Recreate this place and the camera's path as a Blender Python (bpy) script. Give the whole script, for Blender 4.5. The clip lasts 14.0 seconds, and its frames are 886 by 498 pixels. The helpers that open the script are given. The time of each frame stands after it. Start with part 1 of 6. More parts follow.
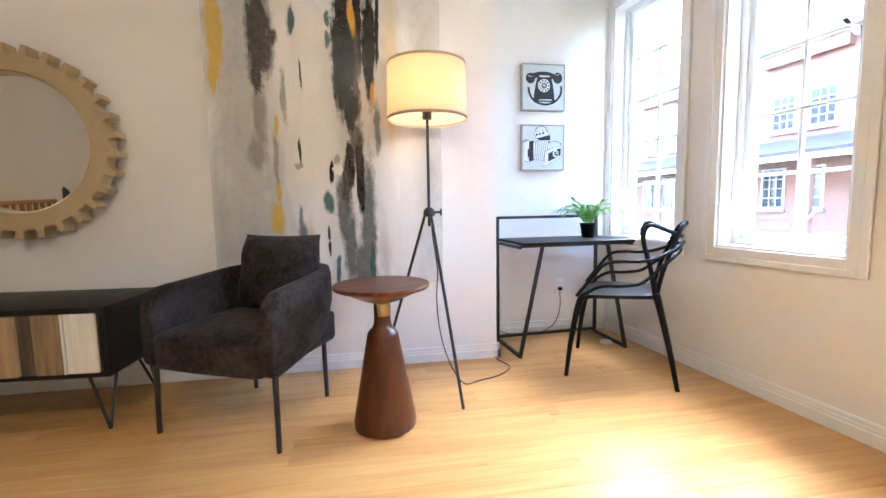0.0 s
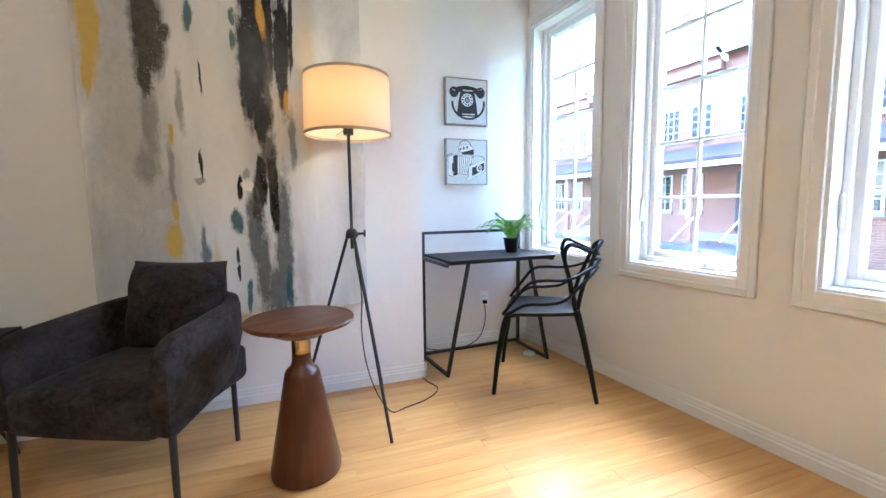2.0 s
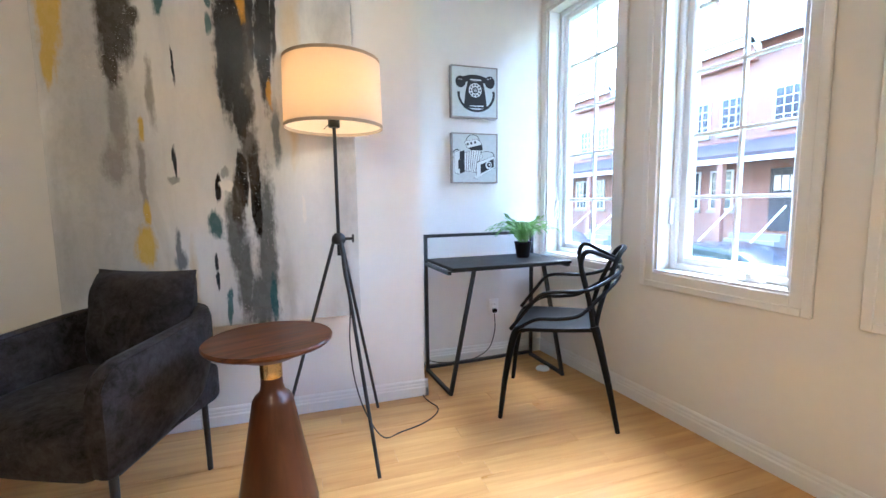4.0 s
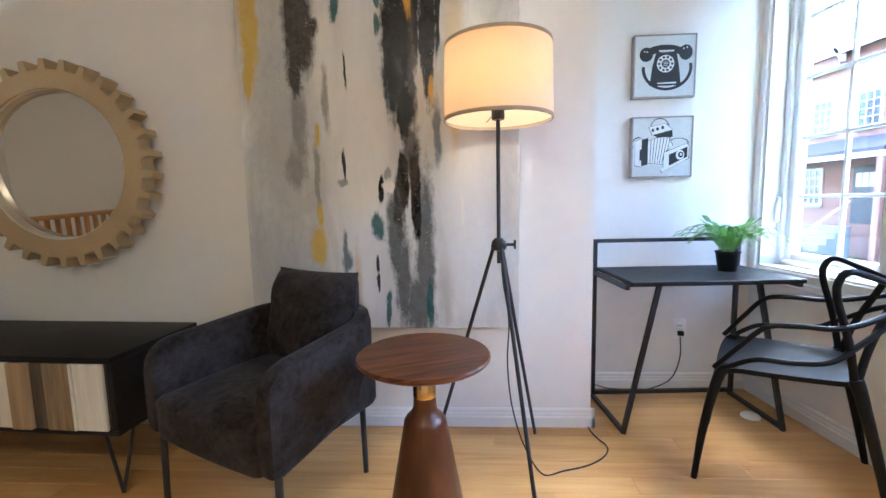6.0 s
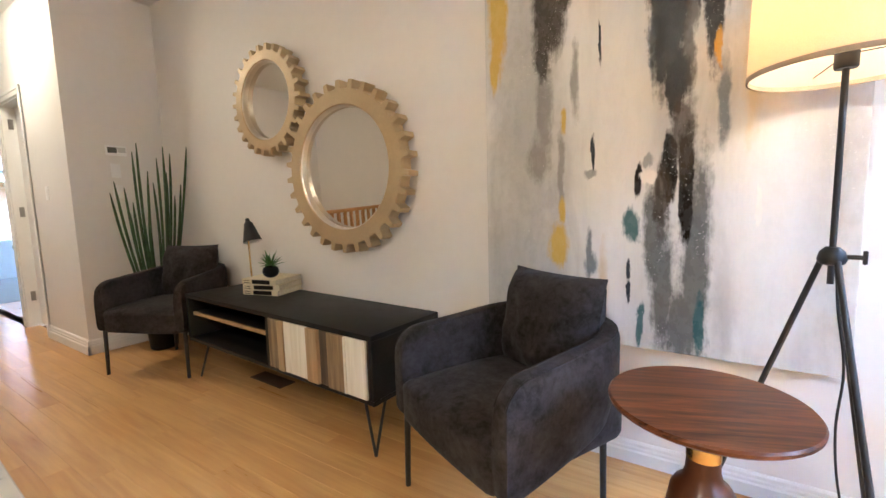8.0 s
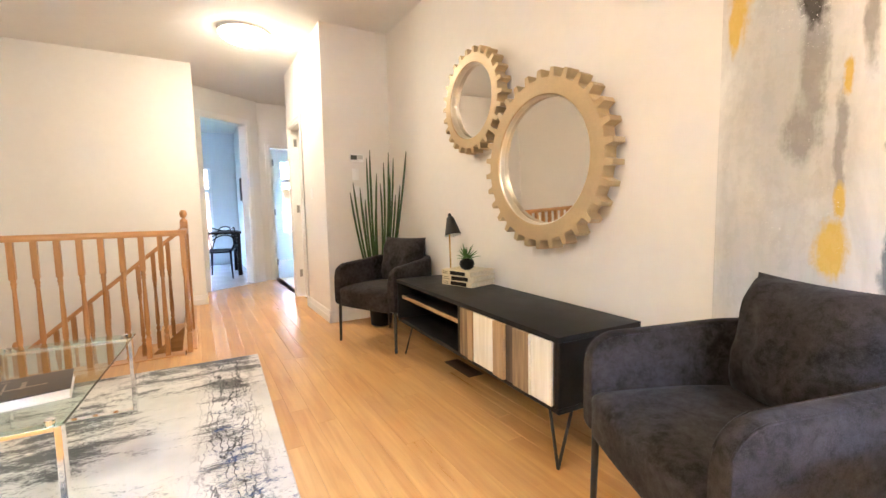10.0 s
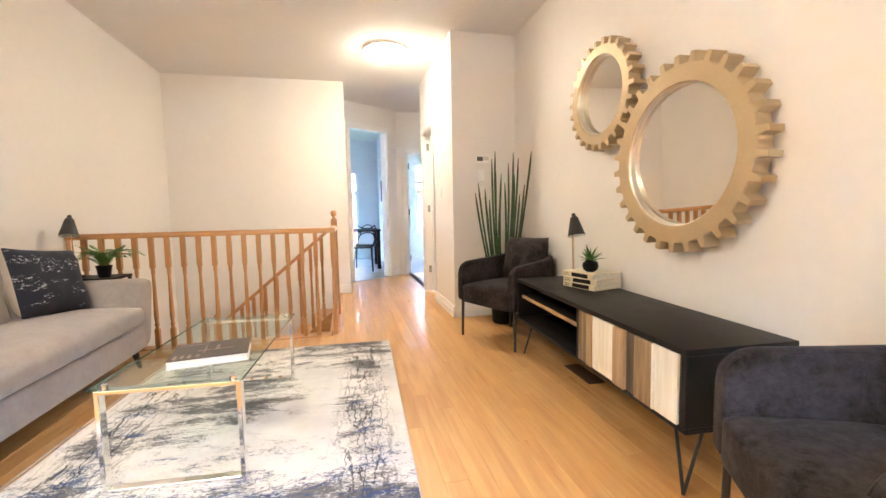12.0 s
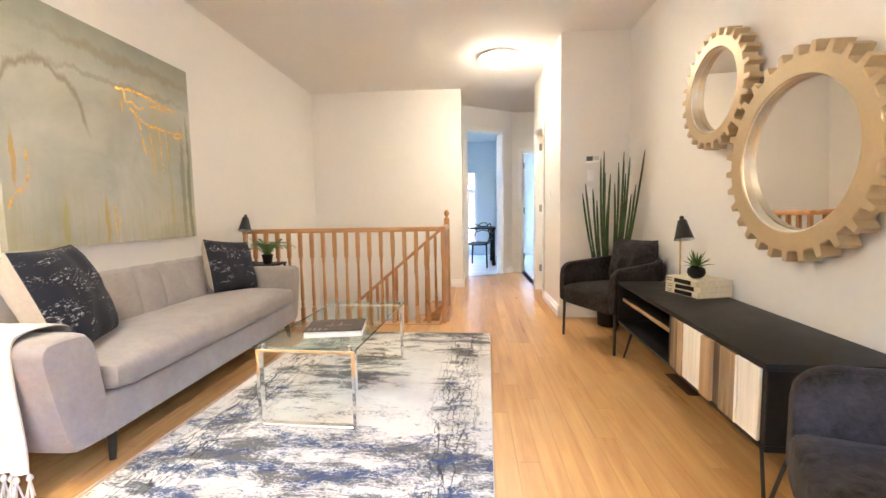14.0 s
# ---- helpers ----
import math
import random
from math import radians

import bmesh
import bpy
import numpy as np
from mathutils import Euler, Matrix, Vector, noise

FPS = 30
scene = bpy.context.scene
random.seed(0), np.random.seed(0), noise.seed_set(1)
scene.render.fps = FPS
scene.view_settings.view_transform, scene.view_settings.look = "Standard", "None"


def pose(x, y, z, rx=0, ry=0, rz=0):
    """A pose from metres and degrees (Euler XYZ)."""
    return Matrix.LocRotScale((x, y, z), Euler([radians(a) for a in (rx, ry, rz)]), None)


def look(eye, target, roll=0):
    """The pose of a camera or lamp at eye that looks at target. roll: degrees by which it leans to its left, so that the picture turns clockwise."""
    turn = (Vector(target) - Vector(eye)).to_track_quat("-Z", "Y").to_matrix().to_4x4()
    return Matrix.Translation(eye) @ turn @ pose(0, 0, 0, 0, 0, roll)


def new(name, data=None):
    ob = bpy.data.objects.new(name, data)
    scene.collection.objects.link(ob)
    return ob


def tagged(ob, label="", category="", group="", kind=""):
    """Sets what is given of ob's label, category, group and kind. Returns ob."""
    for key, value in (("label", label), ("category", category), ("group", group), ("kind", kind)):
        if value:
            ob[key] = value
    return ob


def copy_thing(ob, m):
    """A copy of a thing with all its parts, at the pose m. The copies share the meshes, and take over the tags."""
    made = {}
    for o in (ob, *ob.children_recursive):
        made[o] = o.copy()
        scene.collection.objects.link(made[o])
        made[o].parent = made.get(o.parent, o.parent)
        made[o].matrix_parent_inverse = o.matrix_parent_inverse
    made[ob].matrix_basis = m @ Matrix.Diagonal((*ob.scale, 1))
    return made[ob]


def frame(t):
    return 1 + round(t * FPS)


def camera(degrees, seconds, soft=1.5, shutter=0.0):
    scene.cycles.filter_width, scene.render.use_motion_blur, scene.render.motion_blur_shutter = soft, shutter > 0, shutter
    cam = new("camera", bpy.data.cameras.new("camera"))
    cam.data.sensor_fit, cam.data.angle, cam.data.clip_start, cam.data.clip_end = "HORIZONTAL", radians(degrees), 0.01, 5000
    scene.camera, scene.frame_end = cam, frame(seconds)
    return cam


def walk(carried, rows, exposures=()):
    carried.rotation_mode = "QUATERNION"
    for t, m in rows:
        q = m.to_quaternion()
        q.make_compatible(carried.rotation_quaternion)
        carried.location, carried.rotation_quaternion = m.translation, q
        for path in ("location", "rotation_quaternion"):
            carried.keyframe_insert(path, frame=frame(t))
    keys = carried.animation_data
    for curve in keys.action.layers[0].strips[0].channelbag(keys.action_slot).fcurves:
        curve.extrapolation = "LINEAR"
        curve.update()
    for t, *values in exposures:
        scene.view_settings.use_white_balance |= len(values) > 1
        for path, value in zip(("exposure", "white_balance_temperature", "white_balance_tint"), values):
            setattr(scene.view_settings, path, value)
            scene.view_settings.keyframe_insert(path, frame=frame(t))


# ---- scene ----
cam = camera(93.0, 14.0)
PATH = [
    (0, (0.253, 0.122, 0.934), (0.574, 2.086, 0.739), -1.0),
    (0.5, (0.258, 0.127, 0.964), (0.738, 2.058, 0.766), -0.9),
    (1, (0.25, 0.159, 1.004), (0.838, 2.06, 0.804), -0.8),
    (1.5, (0.252, 0.195, 1.038), (0.902, 2.075, 0.833), -0.8),
    (2, (0.257, 0.221, 1.042), (0.936, 2.091, 0.836), -0.7),
    (4.5, (0.447, 0.463, 1.066), (0.949, 2.387, 0.85), -0.9),
    (5, (0.441, 0.502, 1.081), (0.787, 2.459, 0.863), -1.0),
    (5.5, (0.43, 0.571, 1.085), (0.577, 2.553, 0.863), -1.0),
    (6, (0.413, 0.658, 1.074), (0.299, 2.643, 0.857), -1.2),
    (6.5, (0.397, 0.721, 1.075), (0.021, 2.673, 0.853), -1.3),
    (7, (0.374, 0.762, 1.07), (-0.257, 2.647, 0.849), -1.3),
    (7.5, (0.332, 0.801, 1.068), (-0.545, 2.586, 0.853), -1.4),
    (8, (0.278, 0.825, 1.074), (-0.804, 2.493, 0.858), -1.5),
    (8.5, (0.243, 0.868, 1.061), (-1.077, 2.356, 0.859), -1.6),
    (9, (0.232, 0.891, 1.044), (-1.266, 2.203, 0.856), -1.4),
    (11.5, (0.242, 0.926, 1.012), (-1.661, 1.518, 0.842), -1.2),
    (12, (0.299, 0.94, 1.025), (-1.644, 1.383, 0.858), -1.2),
    (12.5, (0.373, 0.964, 1.047), (-1.596, 1.272, 0.881), -1.2),
    (13, (0.442, 1.003, 1.053), (-1.542, 1.188, 0.886), -1.2),
    (13.5, (0.49, 1.052, 1.051), (-1.503, 1.075, 0.883), -1.1),
    (14, (0.524, 1.084, 1.057), (-1.465, 0.95, 0.885), -1.0),
]
EXPOSURES = [(0, 6.35, 5400, 7), (2, 5.95, 5150, 4), (5, 5.85, 5150, 5), (6.5, 6.0, 5100, 5), (7.5, 6.3, 5250, 7), (9, 7.15, 5600, 8), (11.5, 7.4, 5650, 10), (14, 7.3, 5500, 8)]
walk(cam, [(t, look(eye, target, roll)) for t, eye, target, roll in PATH], EXPOSURES)

# ---- light ----
world = bpy.data.worlds.new("sky")
scene.world = world
world.use_nodes = True
wn = world.node_tree
sky = wn.nodes.new("ShaderNodeTexSky")
sky.sky_type = 'NISHITA'
sky.sun_disc = False
sky.sun_elevation, sky.sun_rotation = radians(58), radians(53)
sky.dust_density, sky.air_density, sky.ozone_density = 1.5, 1.0, 1.5
wn.links.new(sky.outputs[0], wn.nodes["Background"].inputs[0])
wn.nodes["Background"].inputs[1].default_value = 0.15
sun = new("sun", bpy.data.lights.new("sun", 'SUN'))
sun.data.energy, sun.data.angle, sun.data.color = 0.42, radians(50), (1.0, 0.97, 0.93)
sun.matrix_world = look((17, 13, 34), (0, 0, 0))

# ---- mesh helpers ----
def bx(bm, x0, y0, z0, x1, y1, z1, bevel=0.0, seg=2):
    """A box between two corners, added to bm."""
    r = bmesh.ops.create_cube(bm, size=1.0)
    m = Matrix.LocRotScale(((x0 + x1) / 2, (y0 + y1) / 2, (z0 + z1) / 2), None, (abs(x1 - x0), abs(y1 - y0), abs(z1 - z0)))
    bmesh.ops.transform(bm, matrix=m, verts=r["verts"])
    if bevel:
        es = list({e for v in r["verts"] for e in v.link_edges})
        bmesh.ops.bevel(bm, geom=es, offset=bevel, segments=seg, profile=0.6, affect='EDGES')
    return bm


def box(*a, **k):
    return bx(bmesh.new(), *a, **k)


def rings(bm, loops, close=True, caps=True):
    """Skin a list of closed loops of points."""
    vs = [[bm.verts.new(p) for p in lp] for lp in loops]
    n = len(vs[0])
    for a, b in zip(vs, vs[1:]):
        for i in range(n if close else n - 1):
            j = (i + 1) % n
            bm.faces.new((a[i], a[j], b[j], b[i]))
    if caps:
        bm.faces.new(list(reversed(vs[0])))
        bm.faces.new(vs[-1])
    return bm


def lathe(bm, profile, n=32, at=(0, 0, 0), caps=True):
    return rings(bm, [[(at[0] + r * math.cos(2 * math.pi * i / n), at[1] + r * math.sin(2 * math.pi * i / n), at[2] + z) for i in range(n)] for r, z in profile], caps=caps)


def spline(pts, k=8):
    """Points of a smooth curve through pts."""
    p = [Vector(q) for q in pts]
    p = [2 * p[0] - p[1]] + p + [2 * p[-1] - p[-2]]
    out = []
    for i in range(1, len(p) - 2):
        for j in range(k):
            t = j / k
            a, b, c, d = p[i - 1], p[i], p[i + 1], p[i + 2]
            out.append(0.5 * ((2 * b) + (c - a) * t + (2 * a - 5 * b + 4 * c - d) * t * t + (3 * b - a - 3 * c + d) * t ** 3))
    out.append(p[-2])
    return out


def tube(bm, pts, r, n=8, flat=1.0):
    """A round bar along pts; r a number or one radius a point."""
    pts = [Vector(p) for p in pts]
    rs = r if hasattr(r, "__len__") else [r] * len(pts)
    loops, side = [], None
    for i, p in enumerate(pts):
        t = (pts[min(i + 1, len(pts) - 1)] - pts[max(i - 1, 0)]).normalized()
        if side is None:
            side = t.cross(Vector((0, 0, 1)) if abs(t.z) < 0.9 else Vector((1, 0, 0))).normalized()
        side = (side - t * side.dot(t)).normalized()
        up = t.cross(side)
        loops.append([p + rs[i] * (math.cos(a) * side + flat * math.sin(a) * up) for a in [2 * math.pi * k / n for k in range(n)]])
    return rings(bm, loops)


def make(bm, name, material, smooth=True):
    bmesh.ops.recalc_face_normals(bm, faces=bm.faces)
    me = bpy.data.meshes.new(name)
    bm.to_mesh(me)
    bm.free()
    me.materials.append(material)
    if smooth:
        me.shade_smooth()
        me.set_sharp_from_angle(angle=radians(40))
    return me


def part(name, bm, material, parent=None, label="", smooth=True):
    ob = new(name, make(bm, name, material, smooth))
    if parent:
        ob.parent = parent
    return tagged(ob, label) if label else ob


def thing(name, label, category, m=None, group="", kind=""):
    ob = new(name)
    ob.empty_display_size = 0.1
    if m is not None:
        ob.matrix_world = m
    return tagged(ob, label, category, group, kind)


def setting(name, bm, material, label="", category="", smooth=False, m=None):
    ob = part(name, bm, material, None, "", smooth)
    if m is not None:
        ob.matrix_world = m
    return tagged(ob, label, category, "", "structure")


# ---- materials ----
class Nodes:
    """A small writer of node materials."""

    def __init__(self, name, rough=0.5, metal=0.0):
        self.mat = bpy.data.materials.new(name)
        self.mat.use_nodes = True
        self.t = self.mat.node_tree
        self.b = self.t.nodes["Principled BSDF"]
        self.b.inputs["Roughness"].default_value = rough
        self.b.inputs["Metallic"].default_value = metal

    def n(self, kind, **inputs):
        nd = self.t.nodes.new(kind)
        for k, v in inputs.items():
            self.put(nd.inputs[int(k[1:])] if k[0] == "_" else nd.inputs[k.replace("_", " ")], v)
        return nd

    def put(self, socket, v):
        if isinstance(v, bpy.types.NodeSocket):
            self.t.links.new(v, socket)
        else:
            socket.default_value = (*v, 1.0) if isinstance(v, tuple) and len(v) == 3 and socket.type == 'RGBA' else v

    def coord(self, scale=(1, 1, 1), which="Object"):
        c = self.n("ShaderNodeTexCoord")
        return self.n("ShaderNodeMapping", Vector=c.outputs[which], Scale=scale).outputs[0]

    def noise(self, scale, detail=4.0, vec=None, rough=0.55, dist=0.0):
        nd = self.n("ShaderNodeTexNoise", Scale=scale, Detail=detail, Roughness=rough, Distortion=dist)
        if vec is not None:
            self.put(nd.inputs["Vector"], vec)
        return nd.outputs[0]

    def math(self, op, a, b=0.0, c=0.0, clamp=False):
        nd = self.n("ShaderNodeMath", _0=a, _1=b, _2=c)
        nd.operation, nd.use_clamp = op, clamp
        return nd.outputs[0]

    def span(self, v, a, b, c=0.0, d=1.0):
        nd = self.n("ShaderNodeMapRange", _0=v, _1=a, _2=b, _3=c, _4=d)
        return nd.outputs[0]

    def mix(self, f, a, b):
        nd = self.t.nodes.new("ShaderNodeMix")
        nd.data_type = 'RGBA'
        self.put(nd.inputs[0], f), self.put(nd.inputs[6], a), self.put(nd.inputs[7], b)
        return nd.outputs[2]

    def bump(self, height, strength=0.2, distance=0.01):
        nd = self.n("ShaderNodeBump", Strength=strength, Distance=distance, Height=height)
        self.put(self.b.inputs["Normal"], nd.outputs[0])

    def color(self, c):
        self.put(self.b.inputs["Base Color"], c)

    def set(self, **k):
        for a, v in k.items():
            self.put(self.b.inputs[a.replace("_", " ")], v)
        return self.mat


def plain(name, c, rough=0.5, metal=0.0, vary=0.12, scale=14.0, bump=0.0, bscale=300.0):
    """A colour with broad and fine unevenness."""
    m = Nodes(name, rough, metal)
    v = m.coord()
    f = m.math('ADD', m.math('MULTIPLY', m.noise(scale, 4, v), 0.6), m.math('MULTIPLY', m.noise(scale * 12, 3, v), 0.4))
    lo, hi = tuple(x * (1 - vary) for x in c), tuple(min(1, x * (1 + vary)) for x in c)
    m.color(m.mix(m.span(f, 0.35, 0.65), lo, hi))
    m.put(m.b.inputs["Roughness"], m.span(f, 0.3, 0.7, rough * 0.88, min(1, rough * 1.12)))
    if bump:
        m.bump(m.noise(bscale, 3, v), bump, 0.002)
    return m.mat


WALL = plain("wall_paint", (0.80, 0.775, 0.74), 0.55, vary=0.02, scale=1.5, bump=0.08, bscale=180)
CEIL = plain("ceiling_paint", (0.80, 0.78, 0.75), 0.8, vary=0.02, scale=2, bump=0.25, bscale=120)
TRIM = plain("trim_paint", (0.82, 0.81, 0.79), 0.32, vary=0.02, scale=5)
VINYL = plain("window_vinyl", (0.84, 0.85, 0.86), 0.35, vary=0.02)
PLASTIC = plain("white_plastic", (0.88, 0.88, 0.87), 0.35, vary=0.02)
GREYWALL = plain("grey_wall_paint", (0.66, 0.68, 0.69), 0.6, vary=0.02, scale=2)
BLACK = plain("black_metal", (0.018, 0.018, 0.02), 0.42, vary=0.25, scale=30, bump=0.05)
BLACKWOOD = plain("black_stained_wood", (0.013, 0.012, 0.0115), 0.45, vary=0.35, scale=9, bump=0.12, bscale=90)
BLACKPLASTIC = plain("black_plastic", (0.009, 0.009, 0.010), 0.38, vary=0.1)
BRASS = plain("brass", (0.72, 0.50, 0.20), 0.25, 1.0, vary=0.1)
CHROME = plain("polished_chrome", (0.86, 0.86, 0.87), 0.08, 1.0, vary=0.03)
STEEL = plain("hinge_steel", (0.35, 0.34, 0.33), 0.35, 1.0)
GOLD = plain("matte_gold_paint", (0.50, 0.385, 0.225), 0.40, 0.35, vary=0.06, scale=6, bump=0.04, bscale=160)
SILVERLEAF = plain("champagne_gilt", (0.74, 0.70, 0.61), 0.36, 0.8, vary=0.1, scale=12)
MIRROR = Nodes("mirror_silver", 0.015, 1.0).set(Base_Color=(0.76, 0.73, 0.68))
CORD = plain("black_cord", (0.012, 0.012, 0.012), 0.5)
PAGES = plain("book_pages", (0.72, 0.66, 0.52), 0.8, vary=0.12, scale=60)
CREAM = plain("cream_cloth_cover", (0.68, 0.60, 0.42), 0.7, vary=0.1, scale=40)
LEAF = plain("leaf_green", (0.07, 0.17, 0.035), 0.45, vary=0.4, scale=40)
FERN = plain("fern_green", (0.15, 0.34, 0.05), 0.5, vary=0.4, scale=30)
REED = plain("reed_green", (0.034, 0.080, 0.020), 0.35, vary=0.6, scale=16)
THROW = plain("cream_knit", (0.72, 0.70, 0.66), 0.95, vary=0.05, scale=30, bump=0.6, bscale=220)
SOFALEG = plain("dark_leg_wood", (0.02, 0.016, 0.014), 0.35, vary=0.2)
DARKTEXT = plain("charcoal_ink", (0.022, 0.024, 0.026), 0.7, vary=0.3, scale=60)
PALE = plain("pale_ink", (0.68, 0.71, 0.70), 0.7, vary=0.06, scale=60)
PRINTBG = plain("print_canvas", (0.56, 0.595, 0.585), 0.75, vary=0.06, scale=50, bump=0.1, bscale=500)
FRAMEWOOD = plain("weathered_grey_frame", (0.30, 0.275, 0.25), 0.5, vary=0.25, scale=30)
GRAVEL = plain("street_asphalt", (0.06, 0.06, 0.062), 0.85, vary=0.3, scale=3)
GRASS = plain("verge_grass", (0.07, 0.12, 0.04), 0.9, vary=0.4, scale=6)
CONCRETE = plain("pavement_concrete", (0.25, 0.245, 0.235), 0.85, vary=0.12, scale=2)
ROOF = plain("roof_shingle", (0.105, 0.085, 0.085), 0.95, vary=0.3, scale=8)
CARPAINT = plain("car_paint_blue_grey", (0.02, 0.03, 0.05), 0.2, 0.3, vary=0.05)
TYRE = plain("tyre_rubber", (0.02, 0.02, 0.02), 0.8)
DARKGLASS = plain("dark_window_glass", (0.05, 0.06, 0.07), 0.08, vary=0.1)
BEDDING = plain("white_bedding", (0.80, 0.79, 0.78), 0.9, vary=0.04, scale=8, bump=0.3, bscale=30)


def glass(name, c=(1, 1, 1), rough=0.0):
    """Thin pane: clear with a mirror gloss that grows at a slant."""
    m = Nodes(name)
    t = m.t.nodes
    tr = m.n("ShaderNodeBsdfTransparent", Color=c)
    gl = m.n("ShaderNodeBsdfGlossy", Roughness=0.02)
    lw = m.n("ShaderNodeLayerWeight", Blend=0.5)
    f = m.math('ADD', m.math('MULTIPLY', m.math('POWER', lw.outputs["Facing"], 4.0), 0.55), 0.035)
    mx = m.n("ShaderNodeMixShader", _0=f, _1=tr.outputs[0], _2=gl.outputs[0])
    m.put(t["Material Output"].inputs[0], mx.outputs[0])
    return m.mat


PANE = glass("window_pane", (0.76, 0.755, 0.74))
TABLEGLASS = glass("table_glass", (0.90, 0.96, 0.935))
GLASSEDGE = glass("acrylic_clear", (0.93, 0.95, 0.95))


def wood(name, dark, light, axis=0, scale=1.0, rough=0.35, per_piece=0.0, grain=1.0, bump=0.08, coat=0.0):
    """Straight-grained wood, grain along one axis; pieces differ."""
    m = Nodes(name, rough)
    s = [38.0 * scale] * 3
    s[axis] = 2.2 * scale
    rnd = m.n("ShaderNodeObjectInfo").outputs["Random"]
    c = m.n("ShaderNodeTexCoord").outputs["Object"]
    off = m.n("ShaderNodeCombineXYZ", X=m.math('MULTIPLY', rnd, 37.0), Y=m.math('MULTIPLY', rnd, 91.0), Z=m.math('MULTIPLY', rnd, 53.0)).outputs[0]
    add = m.n("ShaderNodeVectorMath", _0=c, _1=off)
    v = m.n("ShaderNodeMapping", Vector=add.outputs[0], Scale=tuple(s)).outputs[0]
    fine = m.noise(1.0, 6, v, 0.6, 0.6 * grain)
    s2 = [7.0 * scale] * 3
    s2[axis] = 0.9 * scale
    v2 = m.n("ShaderNodeMapping", Vector=add.outputs[0], Scale=tuple(s2)).outputs[0]
    broad = m.noise(1.0, 3, v2, 0.5, 1.2 * grain)
    f = m.math('ADD', m.math('MULTIPLY', fine, 0.55), m.math('MULTIPLY', broad, 0.45))
    f = m.span(f, 0.36, 0.64)
    if per_piece:
        f = m.math('ADD', m.math('MULTIPLY', f, 1 - per_piece), m.math('MULTIPLY', rnd, per_piece))
    m.color(m.mix(f, dark, light))
    m.put(m.b.inputs["Roughness"], m.span(fine, 0.3, 0.7, rough * 0.85, rough * 1.2))
    if coat:
        m.set(Coat_Weight=coat, Coat_Roughness=0.12)
    m.bump(fine, bump, 0.002)
    return m.mat


FLOORWOOD = wood("maple_floor", (0.46, 0.222, 0.063), (0.69, 0.41, 0.148), 0, 0.62, 0.32, per_piece=0.28, grain=1.8, bump=0.03, coat=0.16)
OAK = wood("golden_oak", (0.40, 0.185, 0.055), (0.58, 0.31, 0.115), 2, 1.0, 0.32, per_piece=0.15, coat=0.3)
OAKY = wood("golden_oak_rail", (0.40, 0.185, 0.055), (0.58, 0.31, 0.115), 1, 1.0, 0.32, coat=0.3)
WALNUT = wood("red_walnut", (0.056, 0.0160, 0.0052), (0.112, 0.0350, 0.0112), 2, 0.6, 0.36, coat=0.18, bump=0.03)
WALNUTTOP = wood("red_walnut_top", (0.028, 0.0075, 0.0028), (0.170, 0.056, 0.019), 0, 1.1, 0.34, bump=0.02, grain=4.5, coat=0.15)
BOARDBROWN = wood("reclaimed_brown_board", (0.10, 0.066, 0.034), (0.36, 0.255, 0.135), 2, 1.0, 0.7, bump=0.5)
BOARDTAN = wood("reclaimed_tan_board", (0.26, 0.165, 0.08), (0.50, 0.35, 0.185), 2, 1.0, 0.7, bump=0.5)
BOARDDARK = wood("reclaimed_grey_brown_board", (0.055, 0.04, 0.028), (0.17, 0.12, 0.08), 2, 1.0, 0.75, bump=0.6)
BOARDWHITE = wood("whitewashed_board", (0.62, 0.58, 0.47), (0.82, 0.80, 0.71), 2, 1.0, 0.7, bump=0.4)


def velvet(name, c, sheen=0.5, mottle=0.35, c2=None):
    """Brushed pile: mottled by the lie of the nap, bright at a slant."""
    m = Nodes(name, 0.85)
    v = m.coord()
    big = m.noise(7, 6, v, 0.68, 0.4)
    fine = m.noise(420, 2, v)
    mid = m.noise(38, 4, v, 0.65, 0.5)
    f = m.math('ADD', m.math('ADD', m.math('MULTIPLY', big, 0.5), m.math('MULTIPLY', mid, 0.3)), m.math('MULTIPLY', fine, 0.2))
    m.color(m.mix(m.span(f, 0.40, 0.60), tuple(x * (1 - mottle) for x in c), tuple(x * (1 + mottle) for x in (c2 or c))))
    m.bump(m.math('ADD', fine, mid), 0.25, 0.002)
    return m.set(Sheen_Weight=sheen, Sheen_Roughness=0.4, Sheen_Tint=(0.75, 0.78, 0.9))


CHARCOAL = velvet("charcoal_suede", (0.017, 0.0120, 0.0098), 0.05, 0.35, (0.038, 0.0325, 0.0325))
TAUPE = velvet("taupe_velvet", (0.345, 0.312, 0.295), 0.35, 0.10)
PIPING = velvet("dark_piping", (0.03, 0.027, 0.028), 0.2)
BULB = Nodes("lamp_bulb").set(Emission_Color=(1.0, 0.72, 0.44), Emission_Strength=1.3)
DOME = Nodes("lit_glass_dome").set(Emission_Color=(1.0, 0.79, 0.53), Emission_Strength=0.68)
DOMEBRIGHT = Nodes("lit_glass_dome_bright").set(Emission_Color=(1.0, 0.79, 0.53), Emission_Strength=1.0)

for mt, level in ((BLACKPLASTIC, 0.12), (BLACKWOOD, 0.15), (ROOF, 0.2), (FLOORWOOD, 0.36), (CHARCOAL, 0.15), (WALNUT, 0.3), (WALNUTTOP, 0.15), (PLASTIC, 0.4)):
    mt.node_tree.nodes["Principled BSDF"].inputs["Specular IOR Level"].default_value = level

